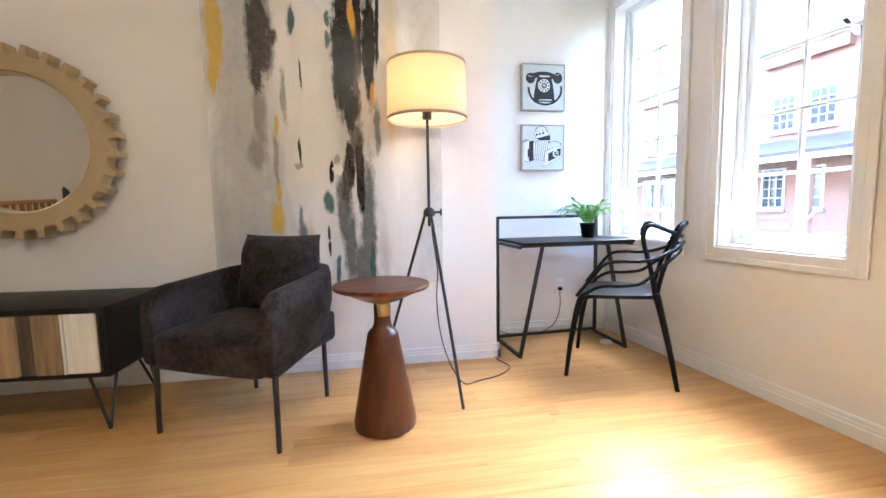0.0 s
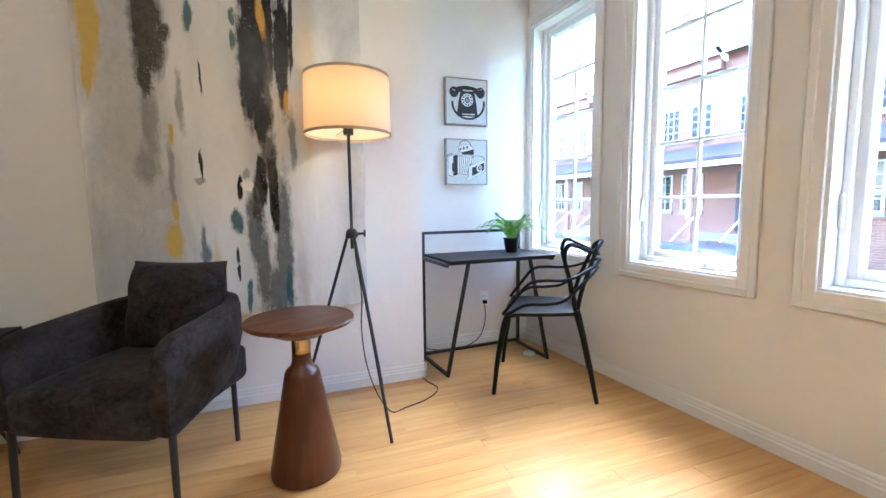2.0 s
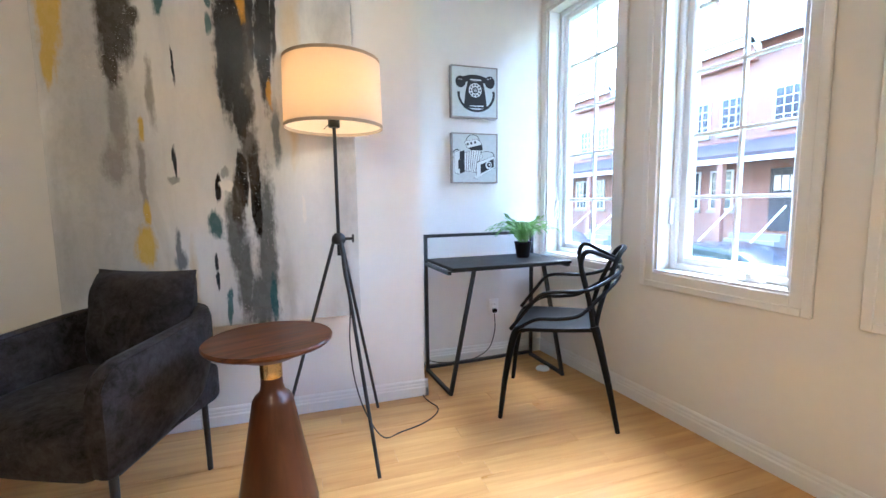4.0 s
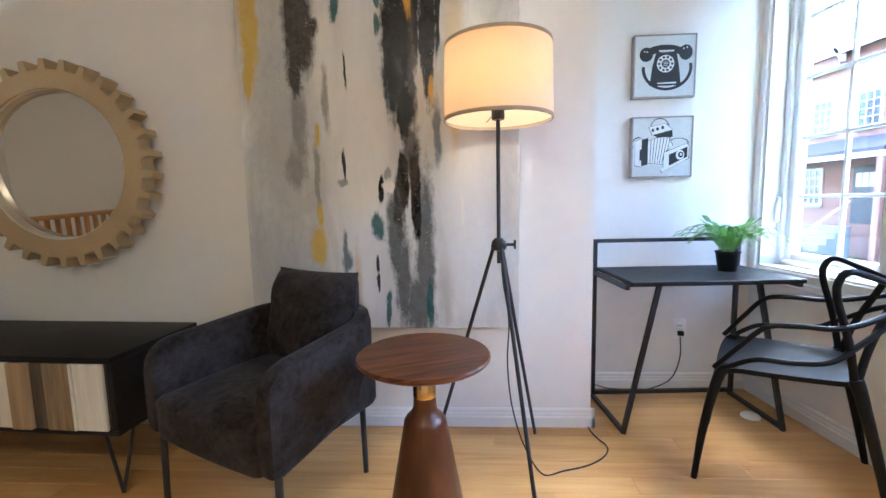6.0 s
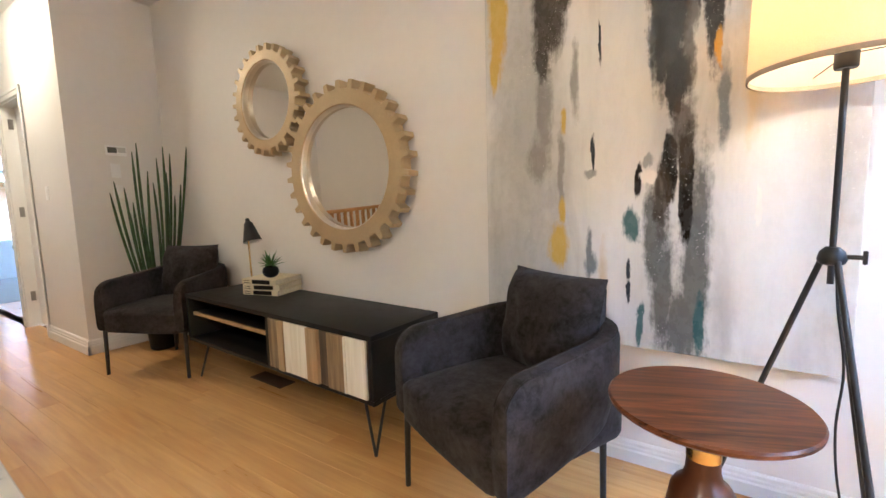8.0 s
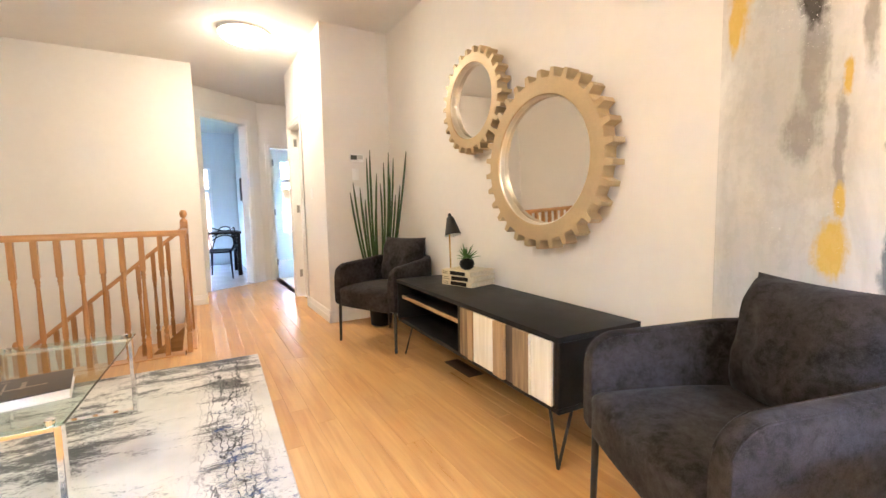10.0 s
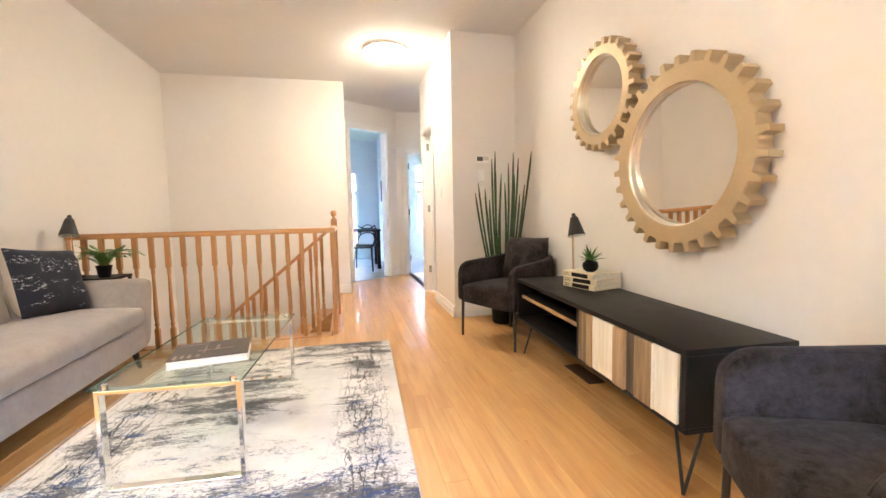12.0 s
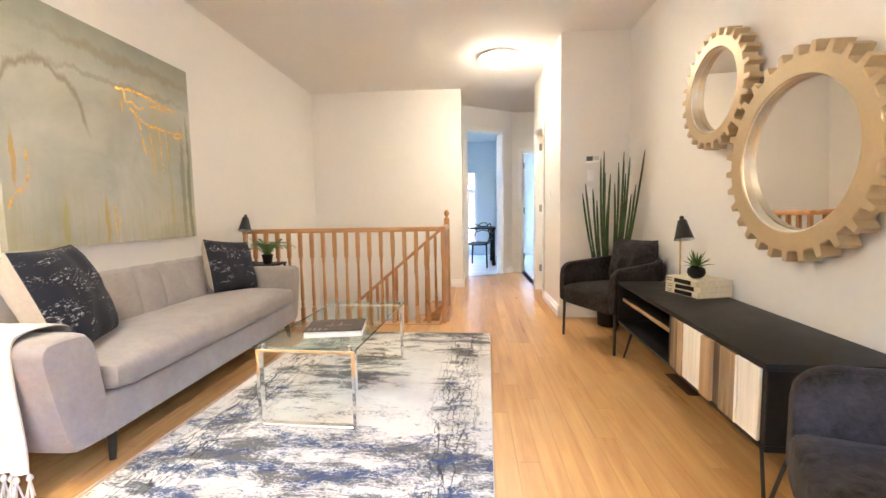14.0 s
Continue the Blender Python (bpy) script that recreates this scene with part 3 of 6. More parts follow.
def armchair(name, label, m):
    ch = thing(name, label, "armchair", m, "pair of armchairs")
    # shell: a U in plan, seen from above, front ends rounded
    half, back, front, th = 0.287, 0.285, -0.30, 0.062
    path = [(half, front + 0.36 * u) for u in (0.0, 0.012, 0.03, 0.06, 0.10, 0.15, 0.21, 0.30, 0.45, 0.70, 1.0)]
    for k in range(1, 20):
        a = math.pi * k / 20
        ca, sa = math.cos(a), math.sin(a)
        path.append((half * math.copysign(abs(ca) ** 0.72, ca), 0.06 + (back - 0.06) * abs(sa) ** 0.72))
    path += [(-x, y) for x, y in reversed(path[:11])]
    dist = [0.0]
    for p, q in zip(path, path[1:]):
        dist.append(dist[-1] + math.dist(p, q))
    loops = []
    for i, (x, y) in enumerate(path):
        p, q = path[max(i - 1, 0)], path[min(i + 1, len(path) - 1)]
        tx, ty = q[0] - p[0], q[1] - p[1]
        ln = math.hypot(tx, ty)
        nx, ny = -ty / ln, tx / ln
        e = min(dist[i], dist[-1] - dist[i])
        rnd = 0.092
        drop = rnd - math.sqrt(max(0, rnd ** 2 - max(0, rnd - e) ** 2))
        b = min(1.0, max(0.0, (y - front) / (back - front)))
        top = 0.625 + 0.048 * b ** 1.3 - drop
        bot = 0.292 + 0.075 * b ** 1.6 + 0.25 * drop
        taper = 1.0 - 0.10 * b
        lp = []
        n = 20
        for k in range(n):
            a = 2 * math.pi * k / n
            ca, sa = math.cos(a), math.sin(a)
            ox = math.copysign(abs(ca) ** 0.55, ca) * th / 2
            oz = math.copysign(abs(sa) ** 0.22, sa)
            z = (top + bot) / 2 + oz * (top - bot) / 2
            if ca < 0:
                ox -= 0.016 * math.sin(math.pi * (z - bot) / (top - bot)) * min(1.0, e / 0.18)
            tuck = (1 - (z - bot) / (top - bot)) ** 2 * 0.035 * b
            lp.append((x * taper - nx * (ox) * -1 - (x * 0.10 * (1 - (z - bot) / (top - bot)) * b), y - ny * ox * -1 - tuck, z))
        loops.append(lp)
    part("shell", rings(bmesh.new(), loops), CHARCOAL, ch, "charcoal suede wrap-round arms and back")
    for k in (3, 7):
        part("welt", tube(bmesh.new(), [lp[k] for lp in loops[1:-1]], 0.0036, 6), CHARCOAL, ch, "stitched welt along the arm edge")
    part("seat", puff(-0.268, -0.308, 0.288, 0.268, 0.25, 0.445, 0.034, 0.022, bow=0.010), CHARCOAL, ch, "charcoal suede seat")
    cu = part("cushion", pillow(0.43, 0.385, 0.19, seed=3, crease=0.0045), CHARCOAL, ch, "loose charcoal back cushion")
    cu.matrix_local = pose(0.0, 0.145, 0.438, -11, 0, 0)
    fr = bmesh.new()
    for a, b in (((-0.29, -0.25), (0.29, -0.25)), ((-0.21, 0.20), (0.21, 0.20)), ((-0.29, -0.25), (-0.21, 0.20)), ((0.29, -0.25), (0.21, 0.20))):
        tube(fr, [(*a, 0.300), (*b, 0.300)], 0.011, 8)
    part("frame", fr, BLACK, ch, "black metal frame")
    for x, y, zt in ((-0.298, -0.272, 0.32), (0.298, -0.272, 0.32), (-0.212, 0.215, 0.37), (0.212, 0.215, 0.37)):
        part("leg", tube(bmesh.new(), [(x, y, 0.0), (x * 0.985, y * 0.98, zt)], [0.0105, 0.0125], 10), BLACK, ch)
    return ch


armchair("armchair", "charcoal suede armchair with loose cushion beside the walnut side table", pose(-0.291, 2.127, 0, 0, 0, -25.1))
armchair("armchair", "charcoal suede armchair with loose cushion before the tall reeds", pose(-2.912, 2.237, 0, 0, 0, 24.3))

# ---- media cabinet ----
CABM = pose(-2.51, 2.12, 0, 0, 0, -3.04)
cab = thing("media_cabinet", "low black cabinet with reclaimed board doors and hairpin legs", "cabinet", CABM)
L, D, Z0, Z1 = 1.65, 0.455, 0.250, 0.551
part("top", box(0, 0, Z1 - 0.024, L, D, Z1, 0.004, 2), BLACKWOOD, cab)
part("bottom_panel", box(0, 0.006, Z0, L, D, Z0 + 0.022, 0.003, 1), BLACKWOOD, cab, "", False)
for x in (0.0, 0.885, L - 0.024):
    part("side_panel", box(x, 0.004, Z0 + 0.022, x + 0.024, D, Z1 - 0.024, 0.002, 1), BLACKWOOD, cab, "", False)
part("back_panel", box(0.024, D - 0.014, Z0 + 0.022, 0.885, D - 0.002, Z1 - 0.024), BLACKWOOD, cab, "", False)
part("back_panel", box(0.909, D - 0.014, Z0 + 0.022, L - 0.024, D - 0.002, Z1 - 0.024), BLACKWOOD, cab, "", False)
part("shelf", box(0.025, 0.045, 0.415, 0.884, D - 0.016, 0.432, 0.002, 1), BLACKWOOD, cab, "", False)
part("shelf_edge", box(0.025, 0.030, 0.413, 0.884, 0.046, 0.434, 0.002, 1), BOARDTAN, cab, "bare tan wooden shelf edge", False)
zb, zt = Z0 + 0.026, Z1 - 0.028
door = part("door", box(0.912, 0.012, zb, 1.272, 0.026, zt), BOARDDARK, cab, "door clad in reclaimed boards", False)
door2 = part("door", box(1.276, 0.012, zb, 1.612, 0.026, zt), BOARDDARK, cab, "door clad in reclaimed boards", False)
for dr, a, b, y0, mat in ((door, 0.912, 0.998, 0.001, BOARDBROWN), (door, 1.000, 1.046, -0.006, BOARDTAN), (door, 1.048, 1.230, 0.000, BOARDWHITE), (door, 1.232, 1.312, -0.010, BOARDTAN),
                          (door2, 1.314, 1.372, 0.004, BOARDDARK), (door2, 1.374, 1.480, -0.004, BOARDBROWN), (door2, 1.482, 1.492, -0.006, BOARDWHITE), (door2, 1.494, 1.614, -0.001, BOARDWHITE)):
    part("board", box(a, y0, zb - 0.004, b, 0.012, zt + 0.002, 0.0025, 1), mat, dr, "", False)
for sx, sy in ((0.07, 0.07), (L - 0.07, 0.07), (0.07, D - 0.07), (L - 0.07, D - 0.07)):
    bm = bmesh.new()
    ix = 0.085 if sx < 1 else -0.085
    iy = 0.05 if sy < 0.2 else -0.05
    foot = (sx - ix * 0.35, sy - iy * 0.6, 0.007)
    for tp in ((sx + ix * 0.7, sy), (sx - ix * 0.35, sy + iy * 0.9)):
        tube(bm, [(tp[0], tp[1], Z0), (foot[0], foot[1], foot[2])], 0.0065, 8)
    bx(bm, min(sx + ix, sx - ix * 0.5), sy - 0.035, Z0 - 0.004, max(sx + ix, sx - ix * 0.5), sy + 0.055, Z0 + 0.0005)
    part("leg", bm, BLACK, cab, "black hairpin leg")


# ---- gear mirrors ----
def gear(label, x, z, rout, rin, teeth, deep, depth=0.105, turn=0.0):
    g = thing("gear_mirror", label, "mirror", pose(x, NORTH, z), "pair of gear mirrors")
    angs, rads = [], []
    for k in range(teeth):
        for f, r in ((0.0, rout - deep), (0.19, rout - deep), (0.27, rout - deep * 0.9), (0.34, rout), (0.60, rout), (0.67, rout - deep * 0.9), (0.75, rout - deep)):
            angs.append(2 * math.pi * (k + f) / teeth + turn)
            rads.append(r)
    ring = lambda rr, y: [(r * math.cos(a), y, r * math.sin(a)) for a, r in zip(angs, rr)]
    n = len(angs)
    c = 0.004
    loops = [ring(rads, -0.026), ring(rads, -depth + c), ring([r - c for r in rads], -depth), ring([rin + c] * n, -depth), ring([rin] * n, -depth + c), ring([rin - 0.002] * n, -0.026)]
    loops.append(loops[0])
    bm = bmesh.new()
    rings(bm, loops, caps=False)
    bmesh.ops.remove_doubles(bm, verts=bm.verts, dist=1e-5)
    part("gear_rim", bm, GOLD, g, "matte gold toothed rim")
    bm = bmesh.new()
    circ = lambda r, y, m=64: [(r * math.cos(2 * math.pi * i / m), y, r * math.sin(2 * math.pi * i / m)) for i in range(m)]
    rings(bm, [circ(rin - 0.0005, -depth + 0.006), circ(rin - 0.005, -depth + 0.010), circ(rin - 0.007, -depth + 0.0485), circ(rin - 0.010, -depth + 0.0495)], caps=False)
    part("inner_band", bm, SILVERLEAF, g, "bright gilt inner band")
    part("mirror_glass", rings(bmesh.new(), [circ(rin - 0.003, -depth + 0.058), circ(rin - 0.003, -depth + 0.051)]), MIRROR, g, "round mirror glass").matrix_local = Matrix.Translation((0, -depth + 0.051, 0)) @ Matrix.Rotation(radians(1.8), 4, 'Z') @ Matrix.Rotation(radians(1.6), 4, 'X') @ Matrix.Translation((0, depth - 0.051, 0))
    part("wall_mount", box(-0.09, -0.027, -0.09, 0.09, 0.0, 0.09), BLACK, g)
    part("back_board", rings(bmesh.new(), [circ(rin + 0.02, -0.030), circ(rin + 0.02, -0.027)]), BLACKWOOD, g)
    return g


gear("large round mirror in a matte gold gear frame on the wall", -1.461, 1.280, 0.469, 0.338, 30, 0.046)
gear("small round mirror in a matte gold gear frame", -2.105, 1.738, 0.338, 0.238, 26, 0.040, turn=0.1)

# ---- side table ----
st = thing("side_table", "red walnut pedestal side table with a brass collar", "side table", pose(0.276, 1.893, 0, 0, 0, 20))
part("base", lathe(bmesh.new(), ((0.124, 0.0), (0.132, 0.006), (0.134, 0.028), (0.130, 0.05), (0.068, 0.392), (0.066, 0.406), (0.058, 0.420), (0.042, 0.434), (0.036, 0.456), (0.034, 0.490)), 48), WALNUT, st, "turned cone base")
part("collar", lathe(bmesh.new(), ((0.0355, 0.486), (0.0355, 0.547), (0.034, 0.549)), 36), BRASS, st, "brass collar")
part("tabletop", lathe(bmesh.new(), ((0.05, 0.544), (0.085, 0.556), (0.160, 0.592), (0.196, 0.603), (0.203, 0.609), (0.204, 0.616), (0.200, 0.621), (0.0, 0.6225)), 64, caps=False), WALNUTTOP, st, "round walnut top with an undercut edge")

# ---- tripod floor lamp ----
LX, LY = 0.535, 2.27
lamp = thing("floor_lamp", "black tripod floor lamp with a lit cream linen drum shade", "floor lamp", Matrix.Translation((LX, LY, 0)))
SH = Nodes("linen_shade", 0.9)
v = SH.coord((1, 1, 1))
weave = SH.noise(500, 2, v)
SH.color(SH.mix(SH.span(weave, 0.4, 0.6), (0.72, 0.65, 0.55), (0.84, 0.78, 0.68)))
tr = SH.n("ShaderNodeBsdfTranslucent", Color=(0.95, 0.77, 0.545))
mx = SH.n("ShaderNodeMixShader", _0=0.55, _1=SH.b.outputs[0], _2=tr.outputs[0])
SH.put(SH.t.nodes["Material Output"].inputs[0], mx.outputs[0])
LINEN = SH.mat
TRIMTAPE = plain("shade_trim_tape", (0.42, 0.34, 0.25), 0.9)
R0, R1, ZA, ZB = 0.200, 0.194, 1.372, 1.644
part("shade", rings(bmesh.new(), [[(r * math.cos(2 * math.pi * i / 64), r * math.sin(2 * math.pi * i / 64), z) for i in range(64)] for r, z in ((R0, ZA), (R1, ZB), (R1 - 0.002, ZB), (R0 - 0.002, ZA), (R0, ZA))], caps=False), LINEN, lamp, "cream linen drum shade lit from inside")
for r, z in ((R0 + 0.001, ZA), (R1 + 0.001, ZB - 0.012)):
    part("shade_trim", rings(bmesh.new(), [[(q * math.cos(2 * math.pi * i / 64), q * math.sin(2 * math.pi * i / 64), zz) for i in range(64)] for q, zz in ((r, z), (r, z + 0.012), (r - 0.005, z + 0.012), (r - 0.005, z), (r, z))], caps=False), TRIMTAPE, lamp, "taupe trim tape")
bm = bmesh.new()
for k in range(3):
    a = radians(100 + 120 * k)
    tube(bm, [(0.02 * math.cos(a), 0.02 * math.sin(a), 1.411), (0.196 * math.cos(a), 0.196 * math.sin(a), 1.404)], 0.0016, 6)
part("shade_spider", bm, BLACK, lamp)
part("socket", lathe(bmesh.new(), ((0.022, 1.377), (0.024, 1.381), (0.024, 1.419), (0.018, 1.427), (0.016, 1.454)), 20), BLACK, lamp)
part("bulb", lathe(bmesh.new(), ((0.014, 1.454), (0.018, 1.474), (0.029, 1.504), (0.030, 1.524), (0.022, 1.544), (0.004, 1.554)), 20), BULB, lamp, "glowing bulb")
part("pole", lathe(bmesh.new(), ((0.0075, 0.84), (0.0075, 1.41)), 12), BLACK, lamp)
bm = lathe(bmesh.new(), ((0.012, 0.888), (0.026, 0.893), (0.031, 0.905), (0.026, 0.925), (0.014, 0.937)), 20)
tube(bm, [(0.02, -0.004, 0.912), (0.060, -0.012, 0.912)], 0.006, 8)
bx(bm, 0.055, -0.018, 0.895, 0.064, -0.008, 0.930, 0.002, 1)
part("hub", bm, BLACK, lamp, "black clamp hub with a wing knob")
for x, y in ((0.100, -0.320), (0.180, 0.255), (-0.285, 0.062)):
    ln = math.hypot(x, y)
    part("leg", tube(bmesh.new(), [(x, y, 0.004), (x * 0.06 / 0.9, y * 0.06 / 0.9, 0.905)], 0.0075, 10), BLACK, lamp)
pts = spline([(0.01, -0.01, 0.87), (0.012, -0.035, 0.78), (0.035, -0.02, 0.62), (0.03, -0.01, 0.45), (0.045, -0.02, 0.28), (0.09, -0.03, 0.12), (0.16, -0.05, 0.01), (0.25, -0.02, 0.004), (0.36, 0.02, 0.004), (0.44, 0.08, 0.004), (0.475, 0.15, 0.004), (0.45, 0.23, 0.004), (0.44, 0.32, 0.004), (0.47, 0.44, 0.03), (0.55, 0.66, 0.055), (0.66, 0.70, 0.020), (0.85, 0.715, 0.004), (1.0, 0.72, 0.06), (1.06, 0.735, 0.18), (1.062, 0.742, 0.30)], 6)
part("power_cord", tube(bmesh.new(), pts, 0.0032, 6), CORD, lamp, "thin black power cord")

# ---- sofa ----
sofa = thing("sofa", "taupe velvet three-seat sofa with a channelled back and flared arms", "sofa")
SXA, SXB = -3.10, -0.86
part("base", puff(SXA + 0.09, -1.06, 0.135, SXB - 0.09, -0.445, 0.325, 0.03, 0.0), TAUPE, sofa, "taupe velvet base")
part("seat_cushion", puff(SXA + 0.20, -1.0, 0.315, SXB - 0.235, -0.40, 0.455, 0.06, 0.03, bow=0.045), TAUPE, sofa, "one long taupe velvet bench cushion")
bm = bmesh.new()
nch, per = 9, 10
x0, x1 = SXA + 0.16, SXB - 0.20
prof = ((-0.93, 0.36), (-0.915, 0.46), (-0.935, 0.58), (-0.955, 0.68), (-0.975, 0.732), (-1.01, 0.752), (-1.055, 0.745), (-1.085, 0.72), (-1.09, 0.60), (-1.09, 0.36))
loops = []
for i in range(nch * per + 1):
    u = i / per
    s = abs(math.sin(math.pi * u)) ** 0.5
    lp = []
    for k, (y, z) in enumerate(prof):
        f = (1, 1, 1, 1, 0.9, 0.6, 0.3, 0, 0, 0)[k]
        lp.append((x0 + (x1 - x0) * i / (nch * per), y - 0.008 + 0.018 * s * f, z + 0.008 * s * (1 if k in (4, 5, 6) else 0)))
    loops.append(lp)
part("backrest", rings(bm, loops), TAUPE, sofa, "channel-tufted taupe velvet back")
for s, xo in ((1, SXB), (-1, SXA)):
    loops = []
    for y, sc in ((-1.09, 0.93), (-1.06, 1.0), (-0.80, 1.0), (-0.52, 1.0), (-0.475, 0.985), (-0.455, 0.93), (-0.450, 0.80)):
        lp = []
        n = 28
        for k in range(n):
            a = 2 * math.pi * k / n
            ca, sa = math.cos(a), math.sin(a)
            zz = math.copysign(abs(sa) ** 0.32, sa)
            xx = math.copysign(abs(ca) ** 0.45, ca)
            z = 0.375 + 0.240 * zz * sc
            wide = 0.118 + 0.0 * zz
            cx = -0.135 + 0.045 * (z - 0.375) / 0.24 * 0.9
            lp.append((xo + s * (cx + 0.09 * 0.2 + wide * xx * sc * (0.86 + 0.14 * (z - 0.135) / 0.48)), y, z))
        loops.append(lp)
    part("arm", rings(bmesh.new(), loops), TAUPE, sofa, "flared taupe velvet arm")
for x in (-2.93, -1.17):
    for y, lean in ((-0.52, 0.02), (-1.0, -0.02)):
        part("leg", tube(bmesh.new(), [(x + (0.03 if x > -2 else -0.03), y + lean, 0.0), (x, y, 0.15)], [0.013, 0.024], 14), SOFALEG, sofa, "tapered black wooden leg")

NAVY = Nodes("navy_velvet_with_silver_flecks", 0.85)
v = NAVY.coord((1, 1, 2.6))
fl = NAVY.math('MULTIPLY', NAVY.span(NAVY.noise(46, 3, v, 0.75), 0.57, 0.60), NAVY.span(NAVY.noise(7, 2, v), 0.53, 0.60))
NAVY.color(NAVY.mix(fl, (0.008, 0.010, 0.022), (0.42, 0.41, 0.42)))
NAVYV = NAVY.set(Sheen_Weight=0.06, Sheen_Roughness=0.4)
LINENBACK = plain("natural_linen", (0.55, 0.48, 0.40), 0.9, vary=0.08, scale=60)


def throw_pillow(m, seed, label, k=1.0):
    p = thing("throw_pillow", label, "cushion", m, "sofa cushions")
    bm = pillow(0.44 * k, 0.42 * k, 0.15 * k, seed=seed, crease=0.0022)
    part("front", bm, NAVYV, p, "navy velvet with worn silver flecks")
    b2 = pillow(0.435 * k, 0.415 * k, 0.24 * k, seed=seed + 1)
    for v2 in b2.verts:
        v2.co.z += 0.005
        if v2.co.y < -0.002:
            v2.co.y = -0.002
        else:
            v2.co.y += 0.006
    part("back", b2, LINENBACK, p, "plain linen back")


throw_pillow(pose(-1.335, -0.72, 0.462, 0, 0, 203) @ pose(0, 0, 0, -20, 0, 0), 5, "navy throw pillow with silver flecks leaning on the sofa arm", 1.18)
throw_pillow(pose(-2.66, -0.775, 0.465, 0, 0, 166) @ pose(0, 0, 0, -18, 7, 0), 9, "navy throw pillow with silver flecks in the sofa corner", 1.0)

# white throw over the arm, knotted fringe
tb = thing("throw_blanket", "white knitted throw with knotted tassels over the sofa arm", "throw")
prof = spline([(-1.115, 0.50), (-1.095, 0.59), (-1.05, 0.632), (-0.97, 0.645), (-0.90, 0.64), (-0.845, 0.60), (-0.838, 0.45), (-0.845, 0.30), (-0.838, 0.13)], 6)
prof = [(p[0], p[1]) for p in [(q.x, q.y) for q in [Vector((a[0], a[1], 0)) for a in prof]]]
loops = []
for j in range(25):
    y = -0.99 + 0.42 * j / 24
    outer, inner = [], []
    for i, (x, z) in enumerate(prof):
        w = i / len(prof)
        wav = 0.012 * math.sin(j * 1.1 + i * 0.05) * w ** 1.5 + 0.005 * noise.noise(Vector((j * 0.4, i * 0.2, 0)))
        outer.append((x + 0.010 + wav, y + 0.05 * max(0, w - 0.5) * (1 if j > 12 else -0.4), z + 0.004))
        inner.append((x + 0.003 + wav, y + 0.05 * max(0, w - 0.5) * (1 if j > 12 else -0.4), z - 0.003))
    loops.append(outer + inner[::-1])
part("blanket", rings(bmesh.new(), loops), THROW, tb)
bm = bmesh.new()
rr = random.Random(4)
for j in range(15):
    y = -0.985 + 0.435 * j / 14
    x = -0.832 + 0.012 * math.sin(j * 2.6)
    lathe(bm, ((0.004, 0.125), (0.010, 0.115), (0.011, 0.105), (0.006, 0.098)), 8, (x, y, 0))
    for k in range(7):
        a = rr.uniform(0, 6.28)
        tube(bm, [(x, y, 0.102), (x + 0.008 * math.cos(a), y + 0.008 * math.sin(a), 0.07), (x + 0.016 * math.cos(a), y + 0.018 * math.sin(a), 0.024 + 0.012 * rr.random())], 0.0035, 5)
part("fringe", bm, THROW, tb, "knotted white tassels")

# ---- rug ----
RUG = Nodes("abstract_rug", 0.95)
c = RUG.n("ShaderNodeTexCoord").outputs["Object"]
mp = lambda s: RUG.n("ShaderNodeMapping", Vector=c, Scale=s).outputs[0]
sep = RUG.n("ShaderNodeSeparateXYZ", Vector=c)
X, Y = sep.outputs[0], sep.outputs[1]
base = RUG.mix(RUG.span(RUG.noise(2.2, 5, mp((1, 1, 1))), 0.42, 0.66), (0.80, 0.775, 0.735), (0.62, 0.60, 0.57))
grit = RUG.math('MULTIPLY', RUG.math('SUBTRACT', RUG.noise(130, 5, mp((1.7, 0.55, 1)), 0.8), 0.5), 0.55)
edge_y = RUG.math('MAXIMUM', RUG.span(RUG.math('ABSOLUTE', RUG.math('ADD', Y, 0.20)), 0.17, 0.05), RUG.span(RUG.math('ABSOLUTE', RUG.math('ADD', Y, 1.36)), 0.20, 0.06))
ends = RUG.math('MAXIMUM', RUG.span(X, 0.75, 0.10), RUG.span(RUG.math('ABSOLUTE', RUG.math('SUBTRACT', X, 1.95)), 0.40, 0.10))
middle = RUG.math('MULTIPLY', RUG.span(RUG.math('ABSOLUTE', RUG.math('ADD', Y, 0.95)), 0.50, 0.15), RUG.span(RUG.math('ABSOLUTE', RUG.math('SUBTRACT', X, 0.9)), 0.75, 0.2))
where = RUG.math('MAXIMUM', RUG.math('MAXIMUM', RUG.math('MULTIPLY', ends, 0.95), middle), RUG.math('MULTIPLY', edge_y, 0.75))
patch = RUG.noise(3.4, 13, mp((1.7, 0.6, 1)), 0.76, 0.3)
smear = RUG.span(RUG.math('ADD', RUG.math('ADD', patch, RUG.math('MULTIPLY', where, 0.15)), grit), 0.60, 0.67)
col = RUG.mix(RUG.math('MULTIPLY', smear, 0.88), base, (0.050, 0.050, 0.055))
# long branching cracks along both borders
wob = RUG.n("ShaderNodeVectorMath", _0=RUG.n("ShaderNodeTexNoise", Vector=mp((1, 1, 1)), Scale=16.0, Detail=4.0).outputs[1], _1=(0.05, 0.05, 0.0))
wob.operation = 'MULTIPLY'
crack = RUG.n("ShaderNodeTexVoronoi", Vector=RUG.n("ShaderNodeVectorMath", _0=mp((0.13, 1.0, 1.0)), _1=wob.outputs[0]).outputs[0], Scale=30.0)
crack.feature = 'DISTANCE_TO_EDGE'
crk = RUG.math('MULTIPLY', RUG.span(crack.outputs[0], 0.075, 0.03), RUG.span(RUG.noise(10, 4, mp((0.45, 1.8, 1)), 0.6), 0.42, 0.49))
